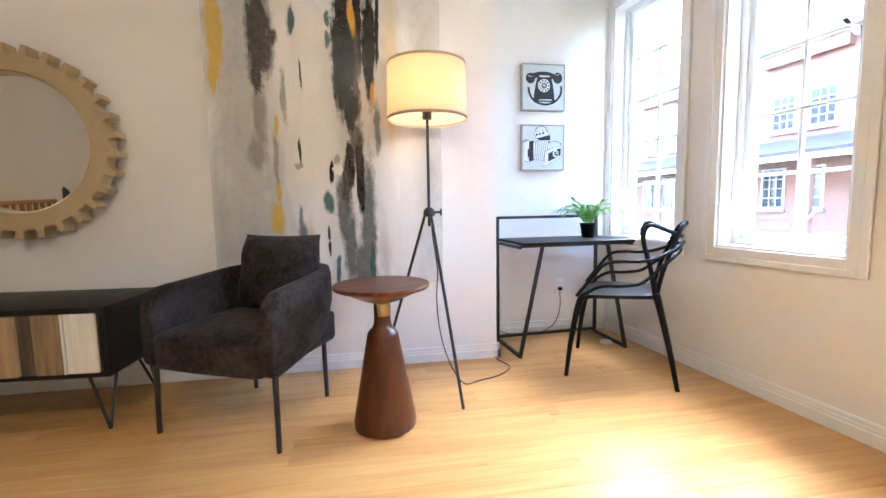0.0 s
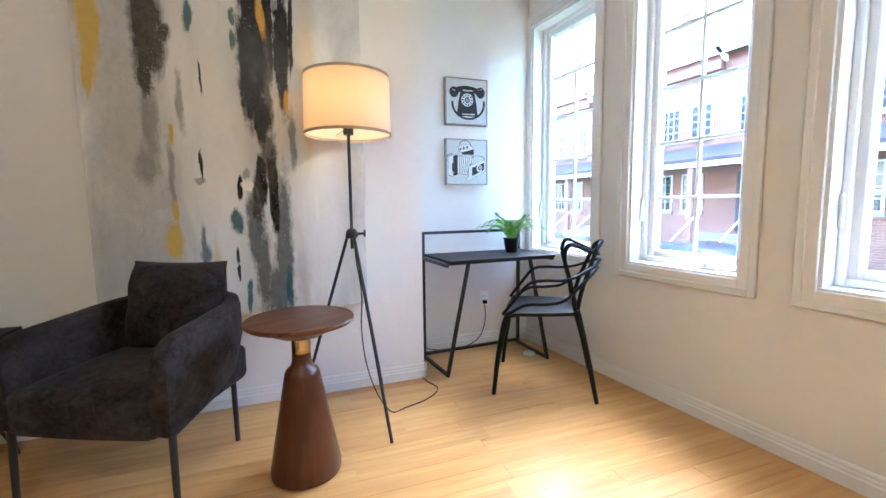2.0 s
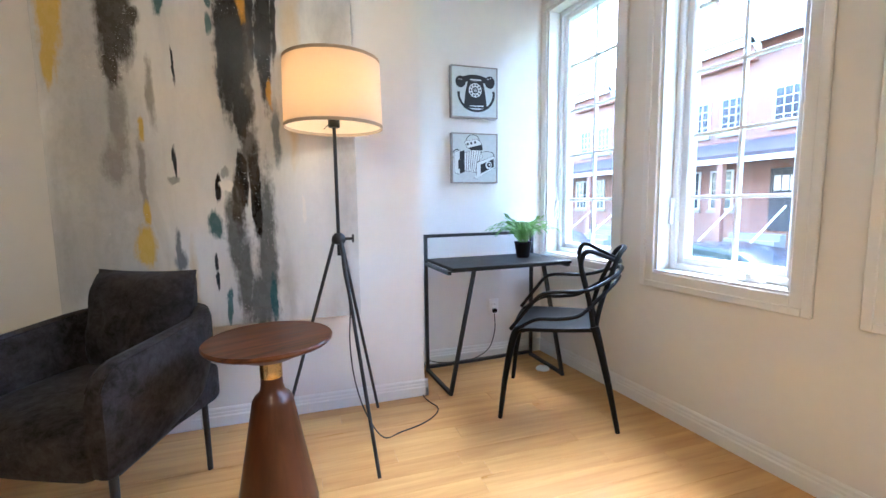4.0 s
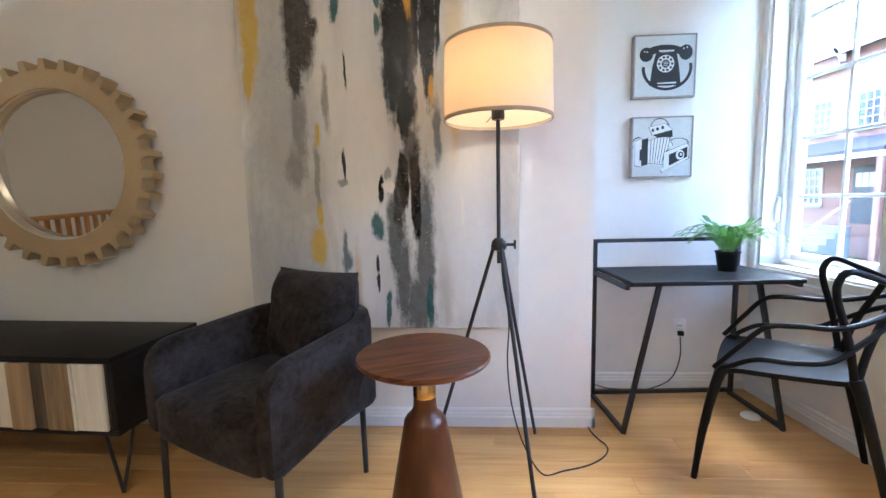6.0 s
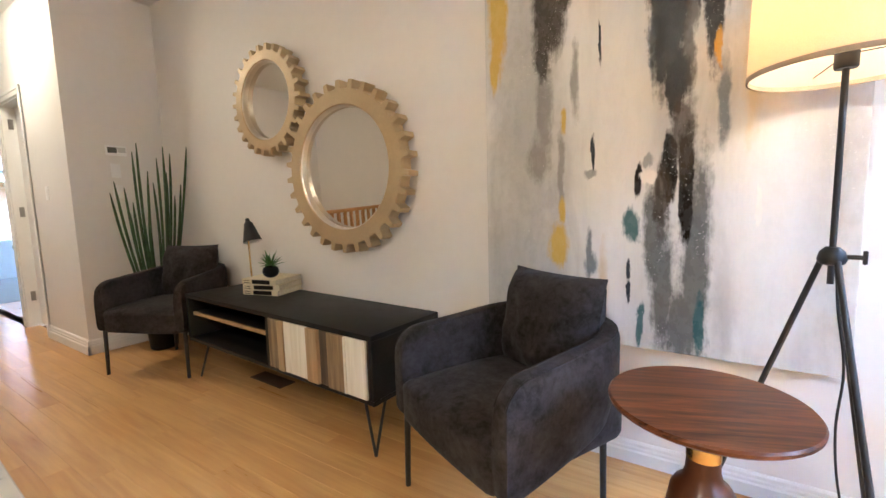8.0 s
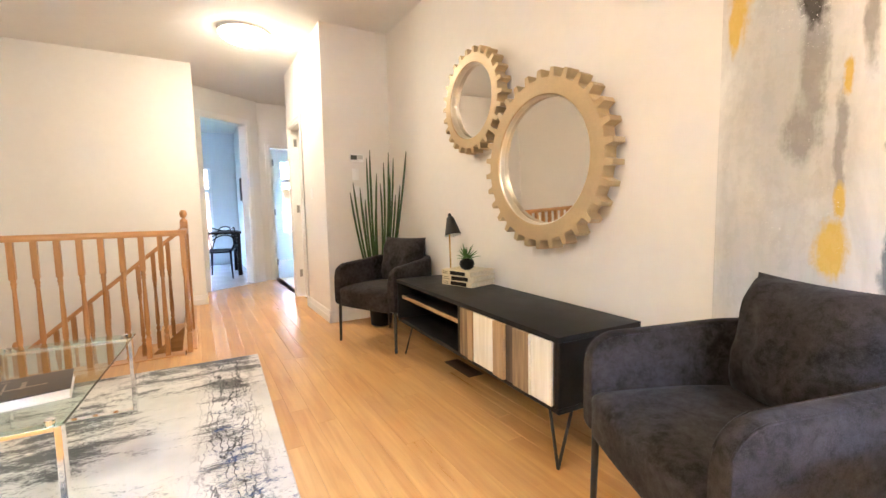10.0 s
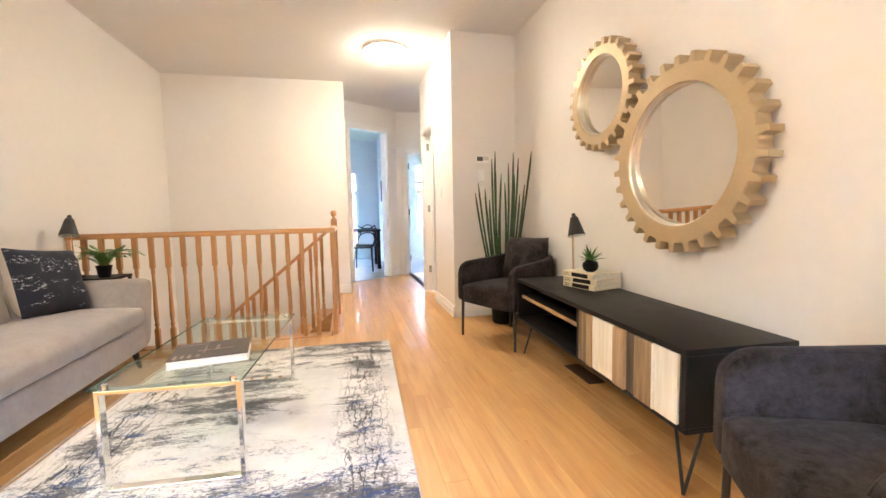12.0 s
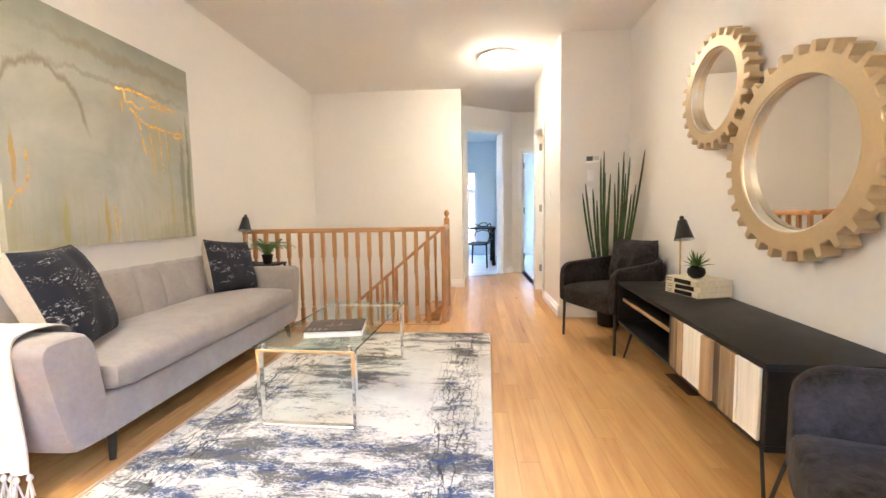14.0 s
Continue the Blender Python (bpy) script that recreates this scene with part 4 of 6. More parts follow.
col = RUG.mix(RUG.math('MULTIPLY', crk, RUG.math('MULTIPLY', edge_y, 0.97)), col, (0.030, 0.030, 0.036))
nearend = RUG.math('MAXIMUM', RUG.span(X, 1.25, 1.85), RUG.math('MULTIPLY', edge_y, RUG.span(X, 0.5, 1.4)))
blue = RUG.span(RUG.math('ADD', RUG.math('ADD', RUG.noise(6.0, 13, mp((1.6, 0.6, 1)), 0.74), grit), RUG.math('MULTIPLY', nearend, 0.12)), 0.632, 0.685)
blue = RUG.math('MULTIPLY', blue, RUG.span(nearend, 0.05, 0.4))
col = RUG.mix(RUG.math('MULTIPLY', blue, 0.9), col, (0.030, 0.062, 0.17))
wv = RUG.noise(420, 2, mp((1, 1, 1)))
RUG.color(RUG.mix(RUG.math('MULTIPLY', RUG.span(wv, 0.4, 0.7), 0.10), col, (0.25, 0.25, 0.26)))
RUG.bump(wv, 0.5, 0.003)
RUGM = pose(-3.065, 1.238, 0, 0, 0, -2.2)
rug = thing("rug", "cream, grey and blue abstract low-pile rug under the glass table", "rug", RUGM)
part("rug_top", box(0, -1.554, 0.0005, 2.33, 0, 0.011, 0.004, 2), RUG.mat, rug, "", False)
bm = bmesh.new()
bx(bm, -0.004, -1.579, 0.001, 2.334, -1.573, 0.009, 0.002, 1), bx(bm, -0.004, -0.002, 0.001, 2.334, 0.004, 0.009, 0.002, 1)
bx(bm, -0.004, -1.573, 0.001, 0.002, -0.002, 0.009, 0.002, 1), bx(bm, 2.328, -1.573, 0.001, 2.334, -0.002, 0.009, 0.002, 1)
part("binding", bm, plain("rug_binding", (0.55, 0.52, 0.48), 0.9, scale=50), rug, "", False)

# ---- glass coffee table ----
CTM = pose(-1.395, 0.522, 0.011, 0, 0, -3.6)
ct = thing("coffee_table", "clear glass coffee table on polished chrome and acrylic end frames", "coffee table", CTM)
CW, CD, CH = 1.055, 0.505, 0.400
part("glass_top", box(-CW - 0.01, -CD - 0.01, CH - 0.002, 0.01, 0.01, CH + 0.010, 0.002, 2), TABLEGLASS, ct, "clear greenish glass top", False)
part("top_edge", box(-CW - 0.0105, -CD - 0.0105, CH, 0.0105, -CD - 0.0095, CH + 0.008), plain("glass_edge_green", (0.02, 0.10, 0.08), 0.1), ct, "", False)
part("top_edge", box(-CW - 0.0105, 0.0095, CH, 0.0105, 0.0105, CH + 0.008), plain("glass_edge_dark", (0.02, 0.08, 0.065), 0.1), ct, "", False)
for x in (-CW, -0.038):
    bm = bmesh.new()
    bx(bm, x, -0.018, 0.0, x + 0.038, 0.0, CH - 0.004, 0.002, 1), bx(bm, x, -CD, 0.0, x + 0.038, -CD + 0.018, CH - 0.004, 0.002, 1)
    bx(bm, x, -CD + 0.018, 0.0, x + 0.038, -0.018, 0.016, 0.002, 1), bx(bm, x, -CD + 0.018, CH - 0.020, x + 0.038, -0.018, CH - 0.004, 0.002, 1)
    part("end_frame", bm, CHROME, ct, "polished chrome loop frame", False)
    for y in (-0.03, -CD + 0.03):
        part("glass_pad", lathe(bmesh.new(), ((0.014, CH - 0.004), (0.014, CH + 0.014), (0.010, CH + 0.017)), 16, (x + 0.019, y, 0)), CHROME, ct, "round chrome glass holder")
bk = thing("coffee_table_book", "large black-covered art book lying on the glass table", "book", pose(-1.69, 0.342, 0.4215, 0, 0, 8.6) @ Matrix.Diagonal((0.84, 0.88, 1, 1)))
BCOV = plain("black_book_cover", (0.035, 0.028, 0.025), 0.35, vary=0.4, scale=20)
part("page_block", box(-0.138, -0.168, 0.003, 0.134, 0.168, 0.031), plain("white_page_block", (0.78, 0.76, 0.72), 0.8), bk, "", False)
bm = bx(bmesh.new(), -0.142, -0.172, 0.031, 0.142, 0.172, 0.035, 0.001, 1)
part("cover", bm, BCOV, bk, "black printed cover", False)
part("back_cover", box(-0.142, -0.172, 0.0, 0.142, 0.172, 0.003), plain("white_back_cover", (0.75, 0.74, 0.72), 0.4), bk, "", False)
bm = bmesh.new()
for a, b, c2, d2 in ((-0.06, 0.02, 0.03, 0.035), (-0.08, -0.03, 0.06, -0.024), (0.01, -0.06, 0.022, 0.10), (0.07, -0.15, 0.125, -0.135), (0.07, -0.12, 0.125, -0.105), (0.07, -0.09, 0.125, -0.075), (0.075, -0.055, 0.12, -0.04), (-0.11, -0.15, -0.10, -0.02)):
    bx(bm, a, b, 0.035, c2, d2, 0.0356)
part("print", bm, plain("worn_cream_print", (0.30, 0.26, 0.21), 0.5, vary=0.5, scale=50), bk, "faded cream cover print", False)

# ---- paintings ----
def canvas(name, w, h, build, rough=0.3):
    """A painting's surface: marks with ragged, dripping edges on a primed ground; x across, z up from its lower corner."""
    m = Nodes(name, rough)
    c = m.n("ShaderNodeTexCoord").outputs["Object"]
    warp = m.n("ShaderNodeTexNoise", Vector=m.n("ShaderNodeMapping", Vector=c, Scale=(9.0, 9.0, 3.2)).outputs[0], Scale=1.0, Detail=5.0, Roughness=0.65)
    off = m.n("ShaderNodeVectorMath", _0=warp.outputs[1], _1=(0.5, 0.5, 0.5))
    off.operation = 'SUBTRACT'
    sc = m.n("ShaderNodeVectorMath", _0=off.outputs[0], _1=(0.075, 0.0, 0.17))
    sc.operation = 'MULTIPLY'
    cw = m.n("ShaderNodeVectorMath", _0=c, _1=sc.outputs[0])
    sp = m.n("ShaderNodeSeparateXYZ", Vector=cw.outputs[0])
    m.X, m.Z = sp.outputs[0], sp.outputs[2]
    m.c = c
    m.streak = m.noise(1.0, 5, m.n("ShaderNodeMapping", Vector=c, Scale=(46.0, 1.0, 3.0)).outputs[0], 0.65)
    m.spots = m.noise(1.0, 5, m.n("ShaderNodeMapping", Vector=c, Scale=(30.0, 1.0, 18.0)).outputs[0], 0.7)

    def mark(x, z, rx, rz, soft=0.35, ragged=0.7, k=1.0):
        return marks(((x, z, rx, rz),), soft, ragged, k)

    def marks(spots, soft, ragged, k):
        near = None
        for x, z, rx, rz in spots:
            dx = m.math('DIVIDE', m.math('SUBTRACT', m.X, x), rx)
            dz = m.math('DIVIDE', m.math('SUBTRACT', m.Z, z), rz)
            d = m.math('SQRT', m.math('ADD', m.math('MULTIPLY', dx, dx), m.math('MULTIPLY', dz, dz)))
            near = d if near is None else m.math('MINIMUM', near, d)
        d = m.math('ADD', near, m.math('MULTIPLY', m.math('SUBTRACT', m.streak, 0.5), ragged * 1.9))
        d = m.math('ADD', d, m.math('MULTIPLY', m.math('SUBTRACT', m.spots, 0.5), ragged * 2.4))
        return m.math('MULTIPLY', m.span(d, 1.0 + soft * 0.6, 1.0 - soft * 0.6), k)
    m.marks = marks
    m.mark = mark
    m.color(build(m))
    m.bump(m.math('ADD', m.streak, m.math('MULTIPLY', m.noise(600, 2, c), 0.3)), 0.25, 0.003)
    return m


def abstract(m):
    g1 = m.noise(1.0, 5, m.n("ShaderNodeMapping", Vector=m.c, Scale=(5.0, 1.0, 1.6)).outputs[0], 0.6, 0.5)
    col = m.mix(m.span(g1, 0.36, 0.62), (0.74, 0.73, 0.70), (0.53, 0.525, 0.505))
    col = m.mix(m.math('MULTIPLY', m.span(m.streak, 0.50, 0.68), 0.10), col, (0.30, 0.29, 0.275))
    col = m.mix(m.mark(1.08, 0.55, 0.16, 0.55, 0.7, 0.3, 0.5), col, (0.60, 0.585, 0.56))
    for colour, soft, ragged, k, spots in (
            ((0.36, 0.355, 0.335), 0.9, 0.25, 0.6, ((0.20, 0.85, 0.13, 0.60), (0.12, 0.35, 0.14, 0.26), (1.14, 0.95, 0.08, 0.45), (0.264, 0.592, 0.064, 0.065), (0.908, 0.156, 0.03, 0.17))),
            ((0.78, 0.765, 0.735), 0.9, 0.20, 0.8, ((0.536, 0.80, 0.115, 0.66), (0.40, 1.20, 0.05, 0.35), (1.02, 0.52, 0.10, 0.36), (0.50, 0.15, 0.10, 0.2))),
            ((0.24, 0.225, 0.205), 0.6, 0.45, 0.75, ((0.262, 0.915, 0.034, 0.19), (0.238, 0.743, 0.045, 0.07), (0.391, 1.036, 0.018, 0.14), (0.33, 0.68, 0.012, 0.16))),
            ((0.60, 0.47, 0.26), 0.8, 0.30, 0.7, ((0.968, 1.28, 0.035, 0.28), (0.955, 0.937, 0.02, 0.15), (0.50, 0.22, 0.015, 0.16))),
            ((0.060, 0.051, 0.042), 0.42, 0.30, 0.95, ((0.285, 1.27, 0.060, 0.15), (0.275, 1.42, 0.060, 0.18), (0.258, 1.131, 0.036, 0.085), (0.335, 1.33, 0.028, 0.05))),
            ((0.60, 0.41, 0.07), 0.40, 0.35, 0.92, ((0.060, 1.34, 0.040, 0.24), (0.045, 1.131, 0.020, 0.10), (0.323, 0.386, 0.040, 0.095), (0.336, 0.545, 0.016, 0.060), (0.343, 0.90, 0.010, 0.05))),
            ((0.070, 0.078, 0.072), 0.50, 0.42, 0.88, ((0.812, 0.347, 0.046, 0.36), (0.774, 0.106, 0.06, 0.15), (0.713, 0.216, 0.038, 0.22), (0.683, 0.429, 0.040, 0.18))),
            ((0.10, 0.125, 0.15), 0.5, 0.40, 0.85, ((0.452, 0.314, 0.028, 0.042), (0.441, 0.36, 0.013, 0.10), (0.875, 0.887, 0.020, 0.15), (0.672, 1.18, 0.014, 0.20))),
            ((0.012, 0.010, 0.009), 0.24, 0.34, 1.0, ((0.712, 1.31, 0.062, 0.36), (0.738, 0.987, 0.034, 0.13), (0.843, 1.30, 0.038, 0.29), (0.892, 1.40, 0.013, 0.20), (0.621, 0.624, 0.014, 0.065), (0.720, 0.687, 0.022, 0.14), (0.770, 0.620, 0.026, 0.20), (0.79, 1.45, 0.018, 0.25))),
            ((0.050, 0.037, 0.027), 0.40, 0.45, 0.85, ((0.76, 0.78, 0.034, 0.15), (0.775, 1.20, 0.016, 0.26), (0.70, 0.56, 0.024, 0.12))),
            ((0.030, 0.100, 0.105), 0.35, 0.35, 0.92, ((0.438, 1.43, 0.018, 0.065), (0.626, 1.347, 0.014, 0.050), (0.636, 1.46, 0.012, 0.040), (0.598, 0.47, 0.032, 0.062), (0.637, 0.084, 0.014, 0.085), (0.826, 0.11, 0.015, 0.10))),
            ((0.025, 0.032, 0.042), 0.30, 0.30, 1.0, ((0.483, 1.161, 0.005, 0.08), (0.460, 0.761, 0.0075, 0.072), (0.586, 0.285, 0.009, 0.045), (0.588, 0.20, 0.008, 0.04))),
            ((0.62, 0.34, 0.04), 0.40, 0.35, 0.95, ((0.759, 1.45, 0.018, 0.085), (0.861, 1.073, 0.012, 0.055))),
            ((0.32, 0.325, 0.32), 0.35, 0.15, 0.9, ((0.652, 0.692, 0.022, 0.024), (0.451, 0.685, 0.028, 0.016))),
            ((0.82, 0.78, 0.72), 0.25, 0.10, 1.0, ((0.655, 0.634, 0.030, 0.026), (0.985, 0.54, 0.006, 0.07)))):
        col = m.mix(m.marks(spots, soft, ragged, k), col, colour)
    speck = m.math('MULTIPLY', m.span(m.noise(150, 2, m.c), 0.66, 0.70), m.span(m.noise(5, 3, m.c), 0.52, 0.60))
    return m.mix(m.math('MULTIPLY', speck, 0.7), col, (0.72, 0.70, 0.66))


PW, PH = 1.235, 1.80
pa = thing("abstract_painting", "large abstract painting in grey, black, ochre and teal", "painting", pose(-0.588, NORTH - 0.001, 0.503))
AB = canvas("abstract_oil_paint", PW, PH, abstract, 0.16)
AB.set(Specular_IOR_Level=0.22)
AB.put(AB.b.inputs["Roughness"], AB.span(AB.spots, 0.35, 0.6, 0.10, 0.42))
part("canvas", box(0, -0.062, 0, PW, -0.001, PH, 0.004, 2), AB.mat, pa, "", False)


def sage(m):
    g1 = m.noise(1.0, 5, m.n("ShaderNodeMapping", Vector=m.c, Scale=(2.2, 1.0, 2.2)).outputs[0], 0.6, 0.4)
    col = m.mix(m.span(g1, 0.36, 0.62), (0.34, 0.345, 0.29), (0.47, 0.46, 0.40))
    low = m.span(m.Z, 0.45, 0.0)
    col = m.mix(m.math('MULTIPLY', low, m.span(m.streak, 0.4, 0.62, 0.1, 0.6)), col, (0.36, 0.32, 0.13))
    top = m.span(m.Z, 0.95, 1.25)
    col = m.mix(m.math('MULTIPLY', top, 0.75), col, (0.22, 0.235, 0.17))
    for a in ((1.32, 0.30, 0.02, 0.5, 0.5, 0.6, 0.75, (0.14, 0.17, 0.07)), (1.25, 0.35, 0.025, 0.4, 0.5, 0.6, 0.6, (0.18, 0.19, 0.09)), (1.12, 0.4, 0.02, 0.35, 0.5, 0.8, 0.5, (0.38, 0.32, 0.10)), (0.55, 0.12, 0.012, 0.16, 0.4, 0.7, 0.8, (0.42, 0.30, 0.05)), (0.30, 0.10, 0.02, 0.14, 0.5, 0.7, 0.7, (0.36, 0.33, 0.08)),
              (0.06, 0.45, 0.010, 0.14, 0.4, 0.6, 0.8, (0.45, 0.28, 0.05)), (1.0, 0.65, 0.06, 0.3, 0.8, 0.8, 0.5, (0.42, 0.36, 0.16)), (0.85, 1.12, 0.6, 0.03, 0.6, 0.4, 0.6, (0.26, 0.23, 0.13)), (0.75, 0.97, 0.55, 0.018, 0.6, 0.4, 0.5, (0.24, 0.22, 0.14))):
        col = m.mix(m.mark(*a[:7]), col, a[7])
    # a dark arch drawn at one end
    dx = m.math('DIVIDE', m.math('SUBTRACT', m.X, 0.23), 0.26)
    dz = m.math('DIVIDE', m.math('SUBTRACT', m.Z, 0.55), 0.40)
    d = m.math('ABSOLUTE', m.math('SUBTRACT', m.math('SQRT', m.math('ADD', m.math('MULTIPLY', dx, dx), m.math('MULTIPLY', dz, dz))), 1.0))
    arch = m.math('MULTIPLY', m.span(d, 0.07, 0.01), m.span(m.Z, 0.60, 0.72))
    return m.mix(m.math('MULTIPLY', arch, 0.7), col, (0.20, 0.165, 0.10))


GX0, GW, GH = -1.298, 1.365, 1.255
gp = thing("green_painting", "wide sage green abstract painting with gold leaf strokes", "painting", pose(GX0, SOUTH + 0.001, 0.908, 0, 0, 180))
SG = canvas("sage_oil_paint", GW, GH, sage, 0.5)
part("canvas", box(0, -0.040, 0, GW, -0.001, GH, 0.004, 2), SG.mat, gp, "", False)
GL = plain("gold_leaf", (0.75, 0.42, 0.06), 0.3, 0.85, vary=0.3, scale=60, bump=0.4, bscale=120)
rr = random.Random(11)


def gold_stroke(pts, w):
    """A broken ribbon of leaf laid on the canvas."""
    bm = bmesh.new()
    sp = spline([(x, 0, z) for x, z in pts], 14)
    for p, q in zip(sp, sp[1:]):
        if rr.random() < 0.16:
            continue
        t = (q - p).normalized()
        n = Vector((-t.z, 0, t.x))
        a, b = w * rr.uniform(0.25, 1.0), w * rr.uniform(0.25, 1.0)
        o = n * w * rr.uniform(-0.4, 0.4)
        rings(bm, [[v + Vector((0, y, 0)) for v in (p - n * a + o, q - n * a + o, q + n * b + o, p + n * b + o)] for y in (-0.0395, -0.0412)])
    tagged(part("gold_leaf", bm, GL, gp, "torn gold leaf stroke", False), kind="stuff")


gx = lambda x: GX0 - x
gz = lambda z: z - 0.908
for pts, w in (([(-1.99, 1.855), (-2.12, 1.872), (-2.22, 1.865), (-2.35, 1.84), (-2.50, 1.822)], 0.011), ([(-2.05, 1.85), (-2.06, 1.79), (-2.11, 1.80), (-2.16, 1.77), (-2.30, 1.815), (-2.42, 1.80)], 0.008), ([(-2.09, 1.76), (-2.14, 1.72), (-2.22, 1.68), (-2.34, 1.672), (-2.46, 1.668), (-2.56, 1.675), (-2.53, 1.64), (-2.47, 1.645)], 0.010),
               ([(-2.13, 1.74), (-2.16, 1.66), (-2.18, 1.56), (-2.20, 1.48)], 0.010), ([(-2.24, 1.67), (-2.26, 1.50), (-2.27, 1.34)], 0.006), ([(-2.33, 1.66), (-2.34, 1.50), (-2.352, 1.38)], 0.006), ([(-2.39, 1.66), (-2.40, 1.56), (-2.405, 1.46)], 0.004), ([(-2.02, 1.80), (-2.03, 1.72)], 0.005), ([(-1.42, 1.40), (-1.425, 1.30), (-1.40, 1.22), (-1.34, 1.17), (-1.32, 1.10)], 0.006), ([(-1.918, 1.13), (-1.915, 1.03), (-1.925, 0.95)], 0.007), ([(-1.95, 1.08), (-1.952, 1.02)], 0.004)):
    gold_stroke([(gx(x), gz(z)) for x, z in pts], w)

# ---- two small framed prints ----
def print_frame(label, zc):
    p = thing("framed_print", label, "picture", pose(1.452, RECESS - 0.001, zc), "framed prints")
    h = 0.158
    bm = bmesh.new()
    for a in ((-h, -h, h, -h + 0.007), (-h, h - 0.007, h, h), (-h, -h + 0.007, -h + 0.007, h - 0.007), (h - 0.007, -h + 0.007, h, h - 0.007)):
        bx(bm, a[0], -0.040, a[1], a[2], 0.0, a[3], 0.001, 1)
    part("frame", bm, FRAMEWOOD, p, "weathered grey-brown wooden frame", False)
    part("canvas", box(-h + 0.007, -0.036, -h + 0.007, h - 0.007, -0.004, h - 0.007), PRINTBG, p, "", False)
    return p


def flat(p, pts, mat, name, lift=0.0, label=""):
    """A printed flat shape on the canvas."""
    y = -0.0362 - lift
    part(name, rings(bmesh.new(), [[(x, yy, z) for x, z in pts] for yy in (y, y - 0.0004)]), mat, p, label, False)


def oval(cx, cz, rx, rz, n=28, a0=0.0, a1=2 * math.pi):
    return [(cx + rx * math.cos(a0 + (a1 - a0) * k / n), cz + rz * math.sin(a0 + (a1 - a0) * k / n)) for k in range(n)]


p1 = print_frame("framed print of an old black rotary telephone", 1.757)
arc = lambda cx, cz, r0, r1, a0, a1, n=18, f=1.0: [(cx + r0 * math.cos(radians(a0 + (a1 - a0) * k / n)), cz + f * r0 * math.sin(radians(a0 + (a1 - a0) * k / n))) for k in range(n + 1)] + [(cx + r1 * math.cos(radians(a1 + (a0 - a1) * k / n)), cz + f * r1 * math.sin(radians(a1 + (a0 - a1) * k / n))) for k in range(n + 1)]
flat(p1, arc(0.012, -0.010, 0.128, 0.112, 175, 372, 24, 0.88), DARKTEXT, "cable_print")
flat(p1, [(-0.075, -0.098), (0.085, -0.098), (0.072, 0.0), (0.058, 0.068), (-0.045, 0.068), (-0.062, 0.0)], DARKTEXT, "telephone_body_print")
flat(p1, arc(0.0, -0.115, 0.222, 0.185, 52, 122, 18), DARKTEXT, "handset_print", 0.0003)
flat(p1, oval(-0.095, 0.060, 0.034, 0.036), DARKTEXT, "earpiece_print", 0.0005)
flat(p1, oval(0.104, 0.066, 0.034, 0.038), DARKTEXT, "mouthpiece_print", 0.0005)
flat(p1, oval(0.004, 0.012, 0.044, 0.044), PALE, "dial_print", 0.0006)
for k in range(10):
    a = 2 * math.pi * k / 10
    flat(p1, oval(0.004 + 0.033 * math.cos(a), 0.012 + 0.033 * math.sin(a), 0.0065, 0.0065, 10), DARKTEXT, "dial_hole_print", 0.0010)
flat(p1, oval(0.004, 0.012, 0.020, 0.020), DARKTEXT, "dial_centre_print", 0.0010)
for z in (0.004, 0.012, 0.020):
    flat(p1, [(-0.008, z - 0.0015), (0.016, z - 0.0015), (0.016, z + 0.0015), (-0.008, z + 0.0015)], PALE, "number_bar_print", 0.0014)
for x, z in ((-0.104, 0.075), (-0.090, 0.072), (0.092, 0.085), (0.110, 0.090)):
    flat(p1, oval(x, z, 0.004, 0.004, 8), PALE, "highlight_print", 0.0010)
flat(p1, [(-0.03, 0.072), (0.045, 0.072), (0.045, 0.080), (-0.03, 0.080)], PALE, "cradle_highlight_print", 0.0008)
flat(p1, [(-0.035, -0.088), (0.06, -0.088), (0.06, -0.080), (-0.035, -0.083)], PALE, "base_highlight_print", 0.0008)

p2 = print_frame("framed print of an old folding bellows camera", 1.345)
def outlined(pts, name, lift):
    """A pale printed shape on a slightly larger dark one."""
    cx, cz = sum(p[0] for p in pts) / len(pts), sum(p[1] for p in pts) / len(pts)
    grow = []
    for x, z in pts:
        d = math.hypot(x - cx, z - cz)
        grow.append((x + (x - cx) / d * 0.0032, z + (z - cz) / d * 0.0032))
    flat(p2, grow, DARKTEXT, name + "_outline", lift)
    flat(p2, pts, PALE, name, lift + 0.0004)


outlined([(-0.138, 0.032), (-0.105, 0.049), (-0.105, -0.101), (-0.139, -0.092)], 'camera_back_print', 0.0)
flat(p2, [(-0.105, 0.041), (-0.072, 0.049), (-0.072, -0.089), (-0.105, -0.098)], DARKTEXT, 'camera_side_print', 0.0006)
flat(p2, [(-0.115, -0.012), (-0.096, -0.005), (-0.096, -0.064), (-0.115, -0.069)], DARKTEXT, 'camera_latch_print', 0.001)
outlined([(-0.072, 0.032), (0.024, 0.064), (0.054, 0.009), (0.015, -0.025), (0.011, -0.089), (-0.072, -0.08)], 'bellows_print', 0.0002)
for k in range(7):
    x = -0.062 + 0.0125 * k
    flat(p2, [(x, -0.078 - 0.001 * k), (x + 0.003, -0.078 - 0.001 * k), (x + 0.007 + 0.004 * k, 0.040 + 0.002 * k), (x + 0.004 + 0.004 * k, 0.040 + 0.002 * k)], DARKTEXT, "bellows_fold_print", 0.0010)
outlined([(0.011, -0.029), (0.129, 0.016), (0.138, 0.003), (0.138, -0.062), (0.007, -0.132), (-0.005, -0.121), (0.01, -0.108)], 'lens_board_print', 0.0012)
